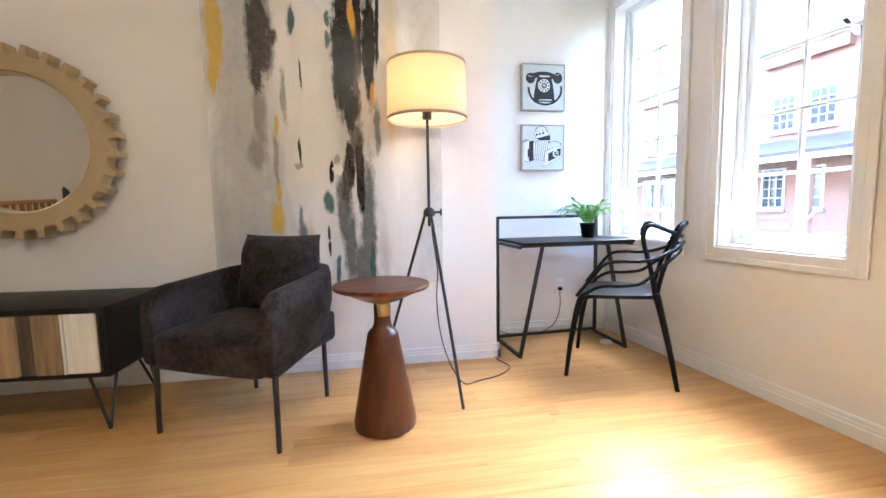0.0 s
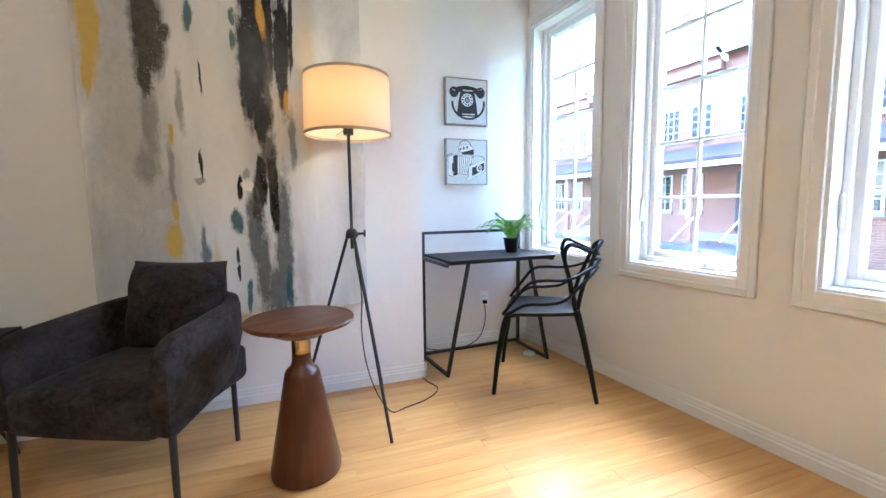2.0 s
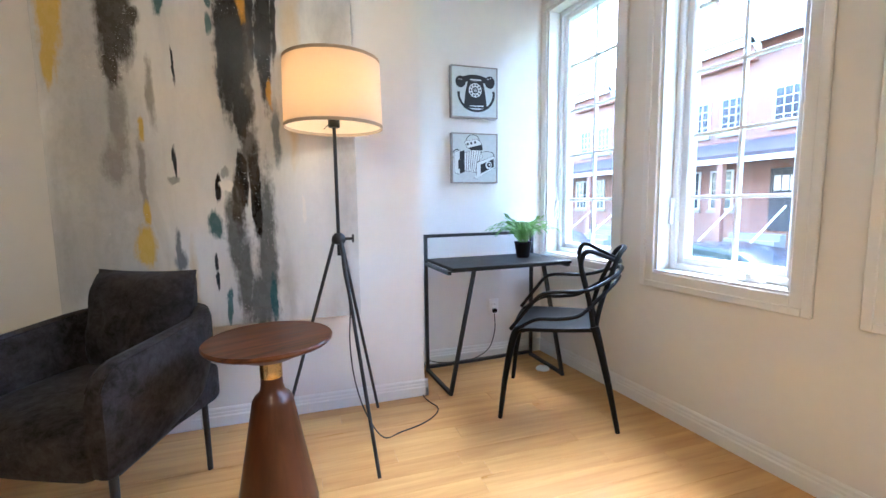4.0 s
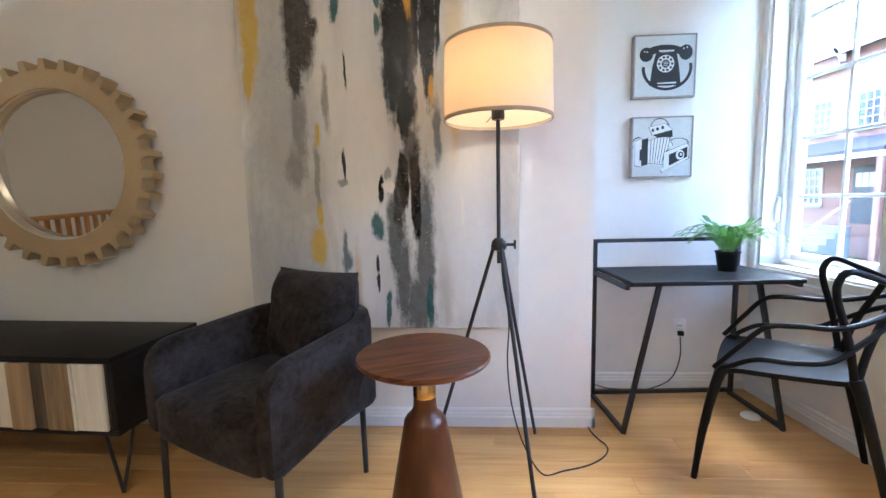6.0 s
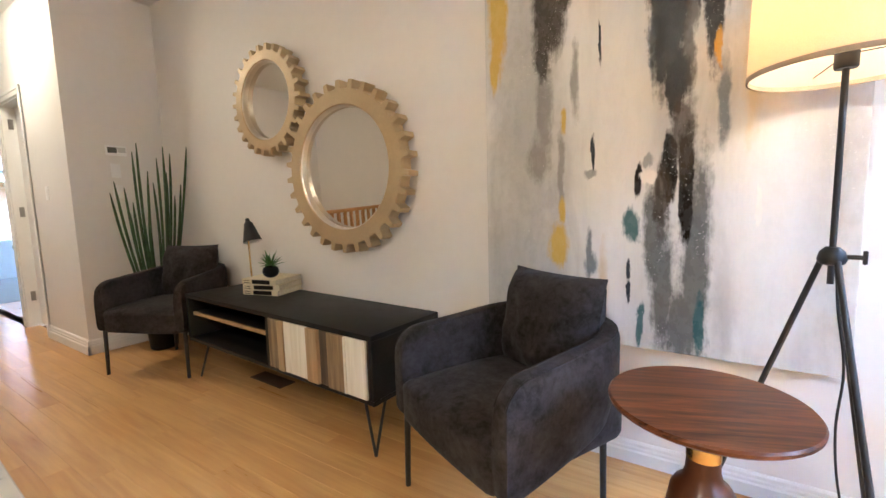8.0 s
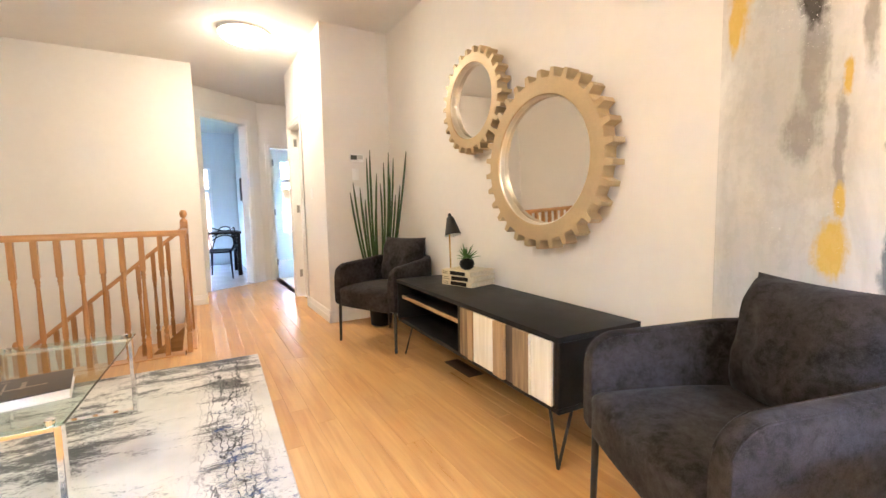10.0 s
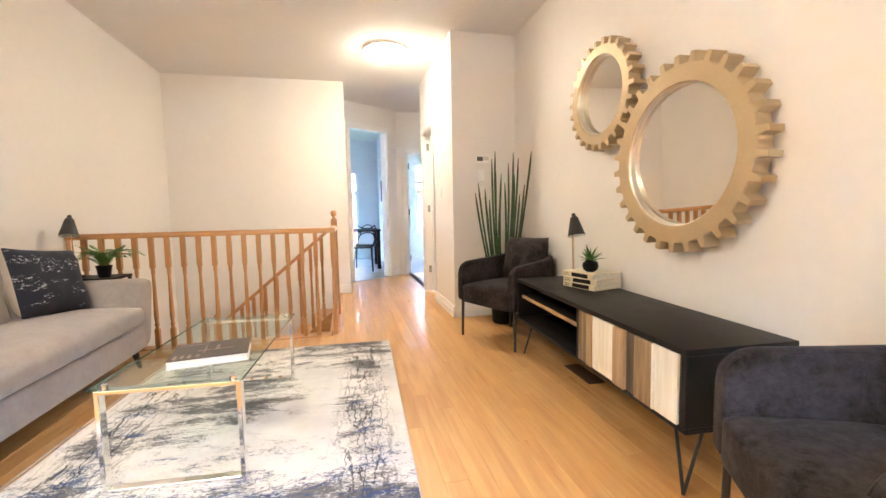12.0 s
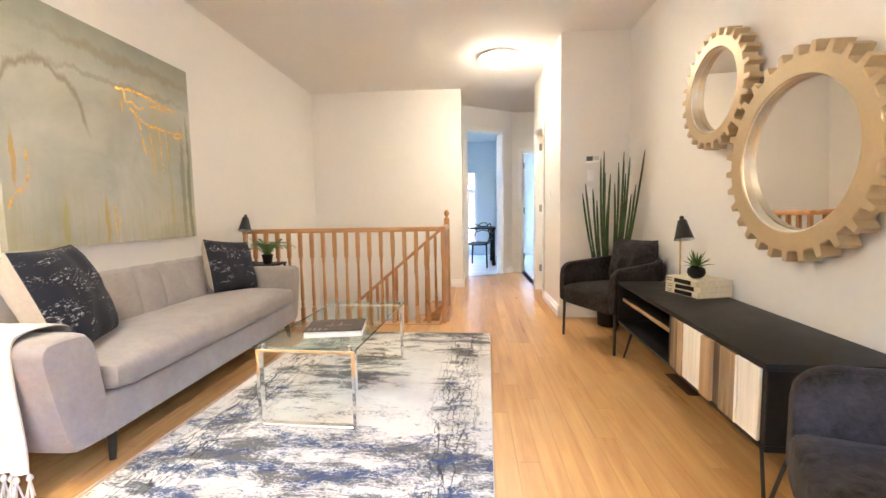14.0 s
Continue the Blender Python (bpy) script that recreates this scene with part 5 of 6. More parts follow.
flat(p2, [(0.038, -0.04), (0.131, -0.001), (0.131, -0.054), (0.038, -0.098)], DARKTEXT, 'lens_panel_print', 0.002)
flat(p2, oval(0.094, -0.043, 0.022, 0.025), PALE, 'lens_ring_print', 0.0024)
flat(p2, oval(0.097, -0.042, 0.014, 0.016), DARKTEXT, 'lens_print', 0.0027)
flat(p2, oval(0.099, -0.041, 0.006, 0.007, 12), PALE, 'lens_glint_print', 0.0030)
flat(p2, [(-0.049, 0.063), (0.05, 0.087), (0.053, 0.052), (-0.023, 0.049)], DARKTEXT, 'finder_shade_print', 0.0012)
outlined([(-0.071, 0.104), (0.015, 0.121), (0.05, 0.089), (-0.052, 0.063)], 'finder_print', 0.0014)
for x, z in ((-0.050, 0.088), (-0.026, 0.094), (0.000, 0.101)):
    flat(p2, oval(x, z, 0.0075, 0.009, 14), DARKTEXT, "finder_window_print", 0.0022)
flat(p2, arc(-0.014, 0.100, 0.050, 0.046, 15, 170, 14), DARKTEXT, "strap_print", 0.0001)
flat(p2, arc(0.085, 0.020, 0.052, 0.046, -10, 150, 14, 0.5), DARKTEXT, "strap_print", 0.0001)
flat(p2, arc(-0.120, 0.020, 0.036, 0.030, 80, 215, 12), DARKTEXT, "strap_print", 0.0001)

# ---- desk ----
dk = thing("desk", "small black desk on a slim black metal frame", "desk", pose(1.087, 2.90, 0, 0, 0, 3.0))
DW = 0.750


def sqbar(a, b, s=0.0095):
    """A square steel tube from a to b."""
    a, b = Vector(a), Vector(b)
    t = (b - a).normalized()
    u = t.cross(Vector((0, 1, 0)) if abs(t.y) < 0.9 else Vector((0, 0, 1))).normalized()
    w = t.cross(u)
    return rings(bmesh.new(), [[p + s * (i * u + j * w) for i, j in ((-1, -1), (1, -1), (1, 1), (-1, 1))] for p in (a, b)])


for a, b in (((0, 0, 0), (0, 0, 0.868)), ((DW, 0, 0), (DW, 0, 0.868))):
    part("post", sqbar(a, b), BLACK, dk, "", False)
part("back_rail", sqbar((0.0095, 0, 0.859), (DW - 0.0095, 0, 0.859)), BLACK, dk, "", False)
part("floor_rail", sqbar((0.0095, 0, 0.030), (DW - 0.0095, 0, 0.030)), BLACK, dk, "", False)
for x, xt in ((0.012, 0.185), (DW - 0.003, DW - 0.115)):
    x0 = 0.0 if x < 0.3 else DW
    part("floor_bar", sqbar((x0, -0.0095, 0.012), (x, -0.365, 0.012)), BLACK, dk, "", False)
    part("leg", sqbar((x, -0.365, 0.0), (xt, -0.315, 0.694)), BLACK, dk, "", False)
    part("top_bar", sqbar((x0, -0.0095, 0.690), (x0, -0.405, 0.690)), BLACK, dk, "", False)
part("front_bar", sqbar((0.0095, -0.330, 0.690), (DW - 0.0095, -0.330, 0.690)), BLACK, dk, "", False)
part("desktop", box(0.012, -0.425, 0.700, DW - 0.012 + 0.02, 0.012, 0.718, 0.002, 1), BLACKWOOD, dk, "black laminated top", False)


def fern(name, label, m, spread, height, fronds, mat, seed, pot_r=0.052, pot_h=0.098):
    f = thing(name, label, "plant", m)
    part("pot", lathe(bmesh.new(), ((pot_r * 0.72, 0.0), (pot_r * 0.76, 0.004), (pot_r, pot_h * 0.9), (pot_r * 1.06, pot_h * 0.91), (pot_r * 1.06, pot_h), (pot_r * 0.94, pot_h), (pot_r * 0.9, pot_h * 0.86)), 28), BLACKPLASTIC, f, "black tapered pot")
    r = random.Random(seed)
    for k in range(fronds):
        bm = bmesh.new()
        a = 2 * math.pi * k / fronds * 2.4 + r.uniform(-0.3, 0.3)
        reach = spread * r.uniform(0.45, 1.0)
        top = height * r.uniform(0.55, 1.0)
        sag = r.uniform(0.1, 0.55) * top if reach > spread * 0.6 else -0.3 * top
        pts = spline([(0.012 * math.cos(a), 0.012 * math.sin(a), pot_h * 0.85), (reach * 0.4 * math.cos(a), reach * 0.4 * math.sin(a), pot_h + top * 0.75), (reach * 0.8 * math.cos(a + 0.08), reach * 0.8 * math.sin(a + 0.08), pot_h + top * 0.9 - sag * 0.3), (reach * math.cos(a + 0.14), reach * math.sin(a + 0.14), pot_h + top * 0.85 - sag)], 8)
        tube(bm, pts, 0.0011, 4)
        n = len(pts)
        for i in range(3, n):
            t = (pts[i] - pts[i - 1]).normalized()
            s = t.cross(Vector((0, 0, 1))).normalized()
            w = 0.015 * math.sin(math.pi * min(1.0, (i - 1) / n)) ** 0.7 + 0.006
            for sd in (-1, 1):
                for h2 in (0.0, 0.33, 0.67):
                    o = pts[i - 1].lerp(pts[i], h2)
                    tip = o + s * sd * w * r.uniform(0.8, 1.1) + t * w * 0.45 + Vector((0, 0, r.uniform(-0.2, 0.1) * w))
                    mid1 = o.lerp(tip, 0.5) + t * w * 0.05 + Vector((0, 0, 0.001))
                    mid2 = o.lerp(tip, 0.5) - t * w * 0.06
                    vs = [bm.verts.new(q) for q in (o, mid2, tip, mid1)]
                    bm.faces.new(vs)
        part("frond", bm, mat, f, "", True)
    return f


fern("potted_fern", "bright green artificial fern in a black pot on the desk", pose(1.675, 2.755, 0.7185), 0.25, 0.155, 54, FERN, 3)


# ---- woven plastic chair ----
def woven_chair(label, m, group):
    c = thing("woven_back_chair", label, "chair", m, group)
    bm = bmesh.new()
    # seat: a dished sheet with thickness
    n = 14
    top, bot = [], []
    for j in range(n + 1):
        v = j / n
        y = -0.225 + 0.395 * v
        hw = 0.225 - 0.035 * v + 0.012 * math.sin(math.pi * v)
        rt, rb = [], []
        for i in range(n + 1):
            u = 2 * i / n - 1
            z = 0.455 - 0.022 * (1 - u * u) * math.sin(math.pi * min(1, v * 1.05)) - 0.018 * max(0, 0.18 - v) / 0.18 * (1 - 0.3 * abs(u)) + 0.012 * v
            rt.append(bm.verts.new((u * hw, y + 0.02 * (u * u) * (0.5 - v), z)))
            rb.append(bm.verts.new((u * hw * 0.97, y + 0.02 * (u * u) * (0.5 - v), z - 0.020)))
        top.append(rt), bot.append(rb)
    for j in range(n):
        for i in range(n):
            bm.faces.new((top[j][i], top[j][i + 1], top[j + 1][i + 1], top[j + 1][i]))
            bm.faces.new((bot[j][i], bot[j + 1][i], bot[j + 1][i + 1], bot[j][i + 1]))
    for k in range(n):
        bm.faces.new((top[0][k], bot[0][k], bot[0][k + 1], top[0][k + 1])), bm.faces.new((top[n][k], top[n][k + 1], bot[n][k + 1], bot[n][k]))
        bm.faces.new((top[k][0], top[k + 1][0], bot[k + 1][0], bot[k][0])), bm.faces.new((top[k][n], bot[k][n], bot[k + 1][n], top[k + 1][n]))
    part("seat", bm, BLACKPLASTIC, c, "dished glossy black plastic seat")
    for sx in (-1, 1):
        part("leg", tube(bmesh.new(), spline([(sx * 0.248, -0.270, 0.0), (sx * 0.232, -0.245, 0.22), (sx * 0.215, -0.205, 0.42), (sx * 0.195, -0.165, 0.448)], 6), [0.011 + 0.011 * k / 18 for k in range(19)], 10), BLACKPLASTIC, c)
        part("leg", tube(bmesh.new(), spline([(sx * 0.246, 0.270, 0.0), (sx * 0.222, 0.225, 0.22), (sx * 0.195, 0.178, 0.42), (sx * 0.188, 0.160, 0.475)], 6), [0.011 + 0.011 * k / 18 for k in range(19)], 10), BLACKPLASTIC, c)
    mir = lambda half: half + [(-x, y, z) for x, y, z in reversed(half[:-1])]
    loops = (mir([(0.188, 0.160, 0.455), (0.205, 0.135, 0.60), (0.208, 0.098, 0.745), (0.200, 0.103, 0.805), (0.185, 0.130, 0.828), (0.140, 0.185, 0.808), (0.07, 0.255, 0.775), (0.0, 0.285, 0.765)]),
             mir([(0.180, 0.165, 0.460), (0.155, 0.190, 0.58), (0.115, 0.235, 0.71), (0.085, 0.270, 0.800), (0.045, 0.295, 0.830), (0.0, 0.303, 0.836)]),
             mir([(0.228, -0.222, 0.448), (0.250, -0.150, 0.545), (0.258, -0.080, 0.628), (0.254, 0.00, 0.646), (0.242, 0.09, 0.648), (0.200, 0.165, 0.665), (0.12, 0.250, 0.705), (0.05, 0.285, 0.728), (0.0, 0.292, 0.732)]),
             mir([(0.224, -0.190, 0.452), (0.246, -0.100, 0.508), (0.250, 0.00, 0.518), (0.236, 0.09, 0.535), (0.195, 0.155, 0.585), (0.12, 0.235, 0.655), (0.05, 0.272, 0.685), (0.0, 0.280, 0.690)]))
    for lp in loops:
        pts = spline(lp, 6)
        part("woven_back_rail", tube(bmesh.new(), pts, [0.0115] * len(pts), 10, 0.8), BLACKPLASTIC, c, "curving black plastic back and arm rail")
    return c


wc = woven_chair("glossy black plastic chair with a woven loop back at the desk", pose(1.636, 2.282, 0, 0, 0, -124), "")

# ---- wall fittings ----
ol = thing("power_outlet", "white duplex power outlet with a black plug", "outlet", pose(1.597, RECESS, 0.345))
part("plate", box(-0.036, -0.006, -0.058, 0.036, 0.0, 0.058, 0.003, 2), PLASTIC, ol)
for z in (0.020, -0.020):
    part("receptacle", box(-0.016, -0.008, z - 0.013, 0.016, -0.005, z + 0.013, 0.004, 2), PLASTIC, ol)
bm = bmesh.new()
for z in (0.020,):
    bx(bm, -0.008, -0.0086, z - 0.004, -0.006, -0.0078, z + 0.006), bx(bm, 0.006, -0.0086, z - 0.004, 0.008, -0.0078, z + 0.006)
part("slots", bm, CORD, ol, "", False)
part("plug", box(-0.014, -0.034, -0.034, 0.014, -0.008, -0.008, 0.005, 2), BLACKPLASTIC, ol, "black plug")
th = thing("thermostat", "white wall thermostat with a dark display", "thermostat", pose(RETURN, 2.255, 1.547, 0, 0, 90))
part("body", box(-0.068, -0.026, -0.038, 0.068, 0.0, 0.038, 0.006, 2), PLASTIC, th)
part("display", box(-0.060, -0.0275, -0.020, 0.000, -0.0255, 0.022), plain("lcd_grey", (0.10, 0.11, 0.10), 0.2), th, "dark grey display", False)
part("button_panel", box(0.004, -0.0275, -0.014, 0.058, -0.0255, 0.024), plain("pale_grey_plastic", (0.55, 0.55, 0.53), 0.4), th, "", False)
for zc, nm in ((1.394, "light_switch"), (1.233, "light_switch")):
    sw = thing(nm, "white rocker light switch below the thermostat", "switch", pose(RETURN, 2.244, zc, 0, 0, 90), "wall switches")
    part("plate", box(-0.033, -0.006, -0.054, 0.033, 0.0, 0.054, 0.003, 2), PLASTIC, sw)
    part("rocker", box(-0.014, -0.010, -0.030, 0.014, -0.005, 0.030, 0.003, 2), PLASTIC, sw)
sw = thing("light_switch", "white rocker light switch on the hall wall", "switch", pose(-4.18, HALL_N, 1.235), "wall switches")
part("plate", box(-0.033, -0.006, -0.054, 0.033, 0.0, 0.054, 0.003, 2), PLASTIC, sw)
part("rocker", box(-0.014, -0.010, -0.030, 0.014, -0.005, 0.030, 0.003, 2), PLASTIC, sw)
VENTBROWN = plain("brown_vent_metal", (0.075, 0.038, 0.02), 0.5, 0.2, vary=0.2)
vt = thing("floor_vent", "dark brown metal floor vent under the cabinet", "vent", pose(-2.02, 2.36, 0.0, 0, 0, -2))
part("frame", box(-0.16, -0.055, 0.0005, 0.16, 0.055, 0.005, 0.002, 1), VENTBROWN, vt)
for k in range(12):
    part("slat", box(-0.142 + 0.0245 * k, -0.043, 0.005, -0.130 + 0.0245 * k, 0.043, 0.007), VENTBROWN, vt, "", False)
pk = thing("cable_puck", "small round white cable cover on the floor", "cable cover", pose(1.79, 2.70, 0.0))
part("disc", lathe(bmesh.new(), ((0.042, 0.0), (0.042, 0.006), (0.034, 0.014), (0.010, 0.017)), 24), PLASTIC, pk)

# ---- on the cabinet ----
ZT = 0.5512
for k, (z, rot, dx, cov, lab) in enumerate(((0.0, 14, 0.0, CREAM, "cream cloth-bound book with a black spine label lying flat"), (0.0325, 17, 0.004, CREAM, "cream cloth-bound book with a black spine label lying flat"), (0.065, 12, -0.004, CREAM, "cream cloth-bound book with a dark title panel on top"))):
    b = thing("book", lab, "book", pose(-2.035 + dx, 2.425, ZT + z, 0, 0, rot), "stack of books")
    part("page_block", box(-0.122, -0.108, 0.003, 0.124, 0.110, 0.029), PAGES, b, "", False)
    bm = bmesh.new()
    bx(bm, -0.130, -0.116, 0.0, 0.130, 0.114, 0.0032, 0.001, 1), bx(bm, -0.130, -0.116, 0.0288, 0.130, 0.114, 0.032, 0.001, 1), bx(bm, -0.130, -0.1165, 0.002, 0.130, -0.112, 0.030, 0.001, 1)
    part("cover", bm, cov, b, "cream cloth cover", False)
    part("spine_label", box(-0.05, -0.1180, 0.004, 0.085, -0.1160, 0.028), BLACKWOOD, b, "black spine label", False)
    part("spine_bar", box(-0.115, -0.1178, 0.008, -0.075, -0.1160, 0.011), BLACKWOOD, b, "", False)
    part("spine_bar", box(-0.115, -0.1178, 0.020, -0.075, -0.1160, 0.023), BLACKWOOD, b, "", False)


def desk_lamp(label, x, y, z, rz, h=0.44):
    d = thing("table_lamp", label, "table lamp", pose(x, y, z, 0, 0, rz), "matching table lamps")
    part("base", lathe(bmesh.new(), ((0.060, 0.0), (0.062, 0.005), (0.060, 0.016), (0.012, 0.018)), 32), BLACK, d, "round black base")
    part("stem", tube(bmesh.new(), [(0, 0, 0.017), (-0.012, 0, h * 0.9)], 0.0055, 10), BRASS, d, "slim brass stem")
    sh = bmesh.new()
    loops = []
    for r, s in ((0.012, 0.0), (0.026, -0.012), (0.030, -0.03), (0.058, -0.135), (0.056, -0.135), (0.028, -0.034), (0.010, -0.014)):
        loops.append([(r * math.cos(2 * math.pi * i / 28), r * math.sin(2 * math.pi * i / 28), s) for i in range(28)])
    rings(sh, loops)
    o = part("shade", sh, BLACK, d, "tapered black metal shade")
    o.matrix_local = pose(0.0, 0.0, h, 0, -16, 0)
    part("shade_lining", lathe(bmesh.new(), ((0.0545, -0.1345), (0.0275, -0.036), (0.004, -0.034)), 28, caps=False), PALE, d, "pale shade lining").matrix_local = pose(0.0, 0.0, h, 0, -16, 0)
    part("knuckle", lathe(bmesh.new(), ((0.004, 0.0), (0.013, 0.004), (0.013, 0.020), (0.006, 0.026)), 16), BLACK, d).matrix_local = pose(0.0, 0.0, h - 0.006, 0, -16, 0)


desk_lamp("small black and brass table lamp on the cabinet", -2.265, 2.43, ZT, 0)

rp = thing("potted_succulent", "spiky green succulent in a glossy black round pot", "plant", pose(-2.015, 2.40, ZT + 0.0975), "")
part("pot", lathe(bmesh.new(), ((0.022, 0.0), (0.040, 0.012), (0.049, 0.034), (0.045, 0.056), (0.030, 0.068), (0.032, 0.074), (0.027, 0.074), (0.024, 0.066)), 32), BLACKPLASTIC, rp, "glossy black round pot")
rr = random.Random(8)
for k in range(26):
    a = k * 2.4
    rise = 0.25 + 0.75 * (k / 26)
    ln = 0.105 * rr.uniform(0.8, 1.1)
    d = Vector((math.cos(a) * (1.05 - rise * 0.8), math.sin(a) * (1.05 - rise * 0.8), rise)).normalized()
    o = Vector((0, 0, 0.066))
    pts = [o + d * ln * t + Vector((0, 0, -0.03 * t * t * (1 - rise))) for t in (0.0, 0.3, 0.65, 1.0)]
    part("leaf", tube(bmesh.new(), pts, [0.005, 0.0065, 0.0045, 0.0006], 6, 0.5), LEAF, rp)

# ---- tall reeds behind the second armchair ----
rd = thing("reed_plant", "tall dark green reed stems in a black floor pot", "plant", pose(-3.36, 2.335, 0))
part("pot", lathe(bmesh.new(), ((0.085, 0.0), (0.095, 0.01), (0.112, 0.26), (0.118, 0.262), (0.118, 0.28), (0.105, 0.28), (0.100, 0.25)), 32), BLACKPLASTIC, rd, "black floor pot")
rr = random.Random(21)
ax = Vector((0.30, 0.95, 0)).normalized()
for k, (lean, tall, fb) in enumerate(((-0.215, 1.20, 0.0), (-0.19, 1.28, 0.03), (-0.135, 1.24, -0.02), (-0.10, 1.13, 0.04), (-0.075, 1.50, 0.0), (-0.05, 1.56, 0.03), (-0.04, 1.38, -0.04), (-0.015, 1.12, 0.05), (0.0, 1.36, 0.02), (0.015, 1.28, -0.03), (0.03, 1.46, 0.0), (0.05, 1.54, 0.04), (0.06, 1.36, -0.02), (0.075, 1.50, 0.0), (0.10, 1.26, 0.03), (0.135, 1.56, -0.01), (0.085, 1.18, -0.05), (-0.12, 1.05, 0.03))):
    lean, tall = lean * (2.0 if lean > 0 else 1.1), tall * 1.01
    f = Vector((0.95, -0.30, 0)) * fb
    o = ax * (lean * 0.22) + f * 0.8 + Vector((0, 0, 0.24))
    e2 = ax * lean + f * 1.6 + Vector((0, 0, tall))
    pts = [o.lerp(e2, t) + ax * (0.02 * math.sin(3 * t) * (1 if lean > 0 else -1)) for t in [i / 10 for i in range(11)]]
    rad = [0.0105 * (1 - 0.12 * i / 10) for i in range(9)] + [0.0085, 0.003]
    part("reed", tube(bmesh.new(), pts, rad, 8), REED, rd)

# ---- end table by the railing ----
et = thing("end_table", "narrow black end table between sofa and railing", "side table", pose(-3.245, -0.885, 0))
part("tabletop", box(-0.125, -0.205, 0.600, 0.120, 0.205, 0.618, 0.004, 1), BLACKWOOD, et)
for x in (-0.11, 0.105):
    for y in (-0.19, 0.19):
        part("leg", sqbar((x, y, 0), (x, y, 0.600)), BLACK, et, "", False)
part("lower_shelf", box(-0.115, -0.195, 0.16, 0.110, 0.195, 0.174, 0.002, 1), BLACKWOOD, et)
desk_lamp("small black and brass table lamp on the end table", -3.23, -0.985, 0.6182, 10, 0.435)
fern("potted_fern", "dark green artificial fern in a black pot on the end table", pose(-3.205, -0.785, 0.6182), 0.265, 0.14, 36, LEAF, 12, 0.048, 0.085)

# ---- lamps ----
def ceiling_light(at, dome):
    cl = thing("ceiling_light", "round flush ceiling light with a lit glass dome", "ceiling light", Matrix.Translation(at), "ceiling lights")
    part("base_plate", lathe(bmesh.new(), ((0.234, 0.0), (0.236, -0.023), (0.216, -0.026)), 40), TRIM, cl)
    part("dome", lathe(bmesh.new(), ((0.217, -0.024), (0.205, -0.044), (0.175, -0.068), (0.13, -0.088), (0.08, -0.103), (0.02, -0.110)), 40), dome, cl, "glowing frosted glass dome")
    part("finial", lathe(bmesh.new(), ((0.014, -0.112), (0.016, -0.124), (0.006, -0.135)), 16), BRASS, cl)


ceiling_light((-4.23, 1.41, CEILING), DOME)
ceiling_light((-0.12, -0.55, CEILING), DOMEBRIGHT)

# ---- dining room things ----
dt = thing("dining_table", "black dining table with square legs", "dining table", pose(-8.15, 0.95, 0.004))
part("tabletop", box(-0.45, -0.75, 0.715, 0.45, 0.62, 0.75, 0.004, 1), BLACKWOOD, dt)
for x in (-0.40, 0.40):
    for y in (-0.70, 0.57):
        part("leg", box(x - 0.03, y - 0.03, 0, x + 0.03, y + 0.03, 0.715, 0.003, 1), BLACKWOOD, dt)
copy_thing(wc, pose(-7.72, 1.24, 0.004, 0, 0, 70))
bpy.data.objects["woven_back_chair.001"]["label"] = "glossy black plastic woven-back chair by the dining table"
for x, z, h in ((-8.62, 1.52, 0.42), (-8.25, 1.45, 0.38)):
    f = thing("picture_frame", "narrow dark picture hung in the dining room", "picture", pose(x, 1.70, z), "dining room pictures")
    part("frame", box(-0.11, -0.03, -h / 2, 0.11, 0.0, h / 2, 0.003, 1), BLACKWOOD, f)
    part("print", box(-0.085, -0.032, -h / 2 + 0.025, 0.085, -0.029, h / 2 - 0.025), DARKTEXT, f, "", False)

# ---- street ----
GZ = -1.25
M = EASTM
setting("ground", box(-120, 0.25, GZ - 0.5, 120, 160, GZ), GRASS, "street verge and lawns", "ground", m=M)
setting("ground_behind", box(-120, -160, GZ - 0.5, 120, -0.25 - 9.0 - 3.6, GZ), GRASS, "garden lawn behind the house", "ground", m=M)
setting("road", box(-120, 4.6, GZ - 0.02, 120, 10.6, GZ + 0.004), GRAVEL, "grey asphalt street", "road", m=M)
setting("pavement", box(-120, 10.75, GZ - 0.02, 120, 12.2, GZ + 0.13), CONCRETE, "concrete pavement with a kerb", "pavement", m=M)
BR = Nodes("red_brick_wall", 0.85)
c = BR.n("ShaderNodeTexCoord").outputs["Object"]
sw2 = BR.n("ShaderNodeSeparateXYZ", Vector=c)
cv = BR.n("ShaderNodeCombineXYZ", X=sw2.outputs[0], Y=sw2.outputs[2])
bt = BR.n("ShaderNodeTexBrick", Vector=cv.outputs[0], Color1=(0.25, 0.088, 0.056), Color2=(0.34, 0.145, 0.09), Mortar=(0.38, 0.35, 0.32), Scale=1.0, Mortar_Size=0.008, Brick_Width=0.21, Row_Height=0.075)
BR.color(BR.mix(BR.math('MULTIPLY', BR.span(BR.noise(1.4, 4, c), 0.4, 0.65), 0.5), bt.outputs[0], (0.36, 0.22, 0.165)))
BR.bump(bt.outputs[1], -0.4, 0.006)
BRICK = BR.mat
# unseen wall added over the windows; keeps western sky off the street and facades
setting("wall_upper_storeys", box(-26, -0.9, CEILING + 0.21, 26, 0.22, 7.6), BRICK, "unseen brick strip above the windows, added to shade the street", "wall", m=M)
STONE = plain("pale_stone_trim", (0.36, 0.34, 0.32), 0.8, vary=0.08, scale=6)


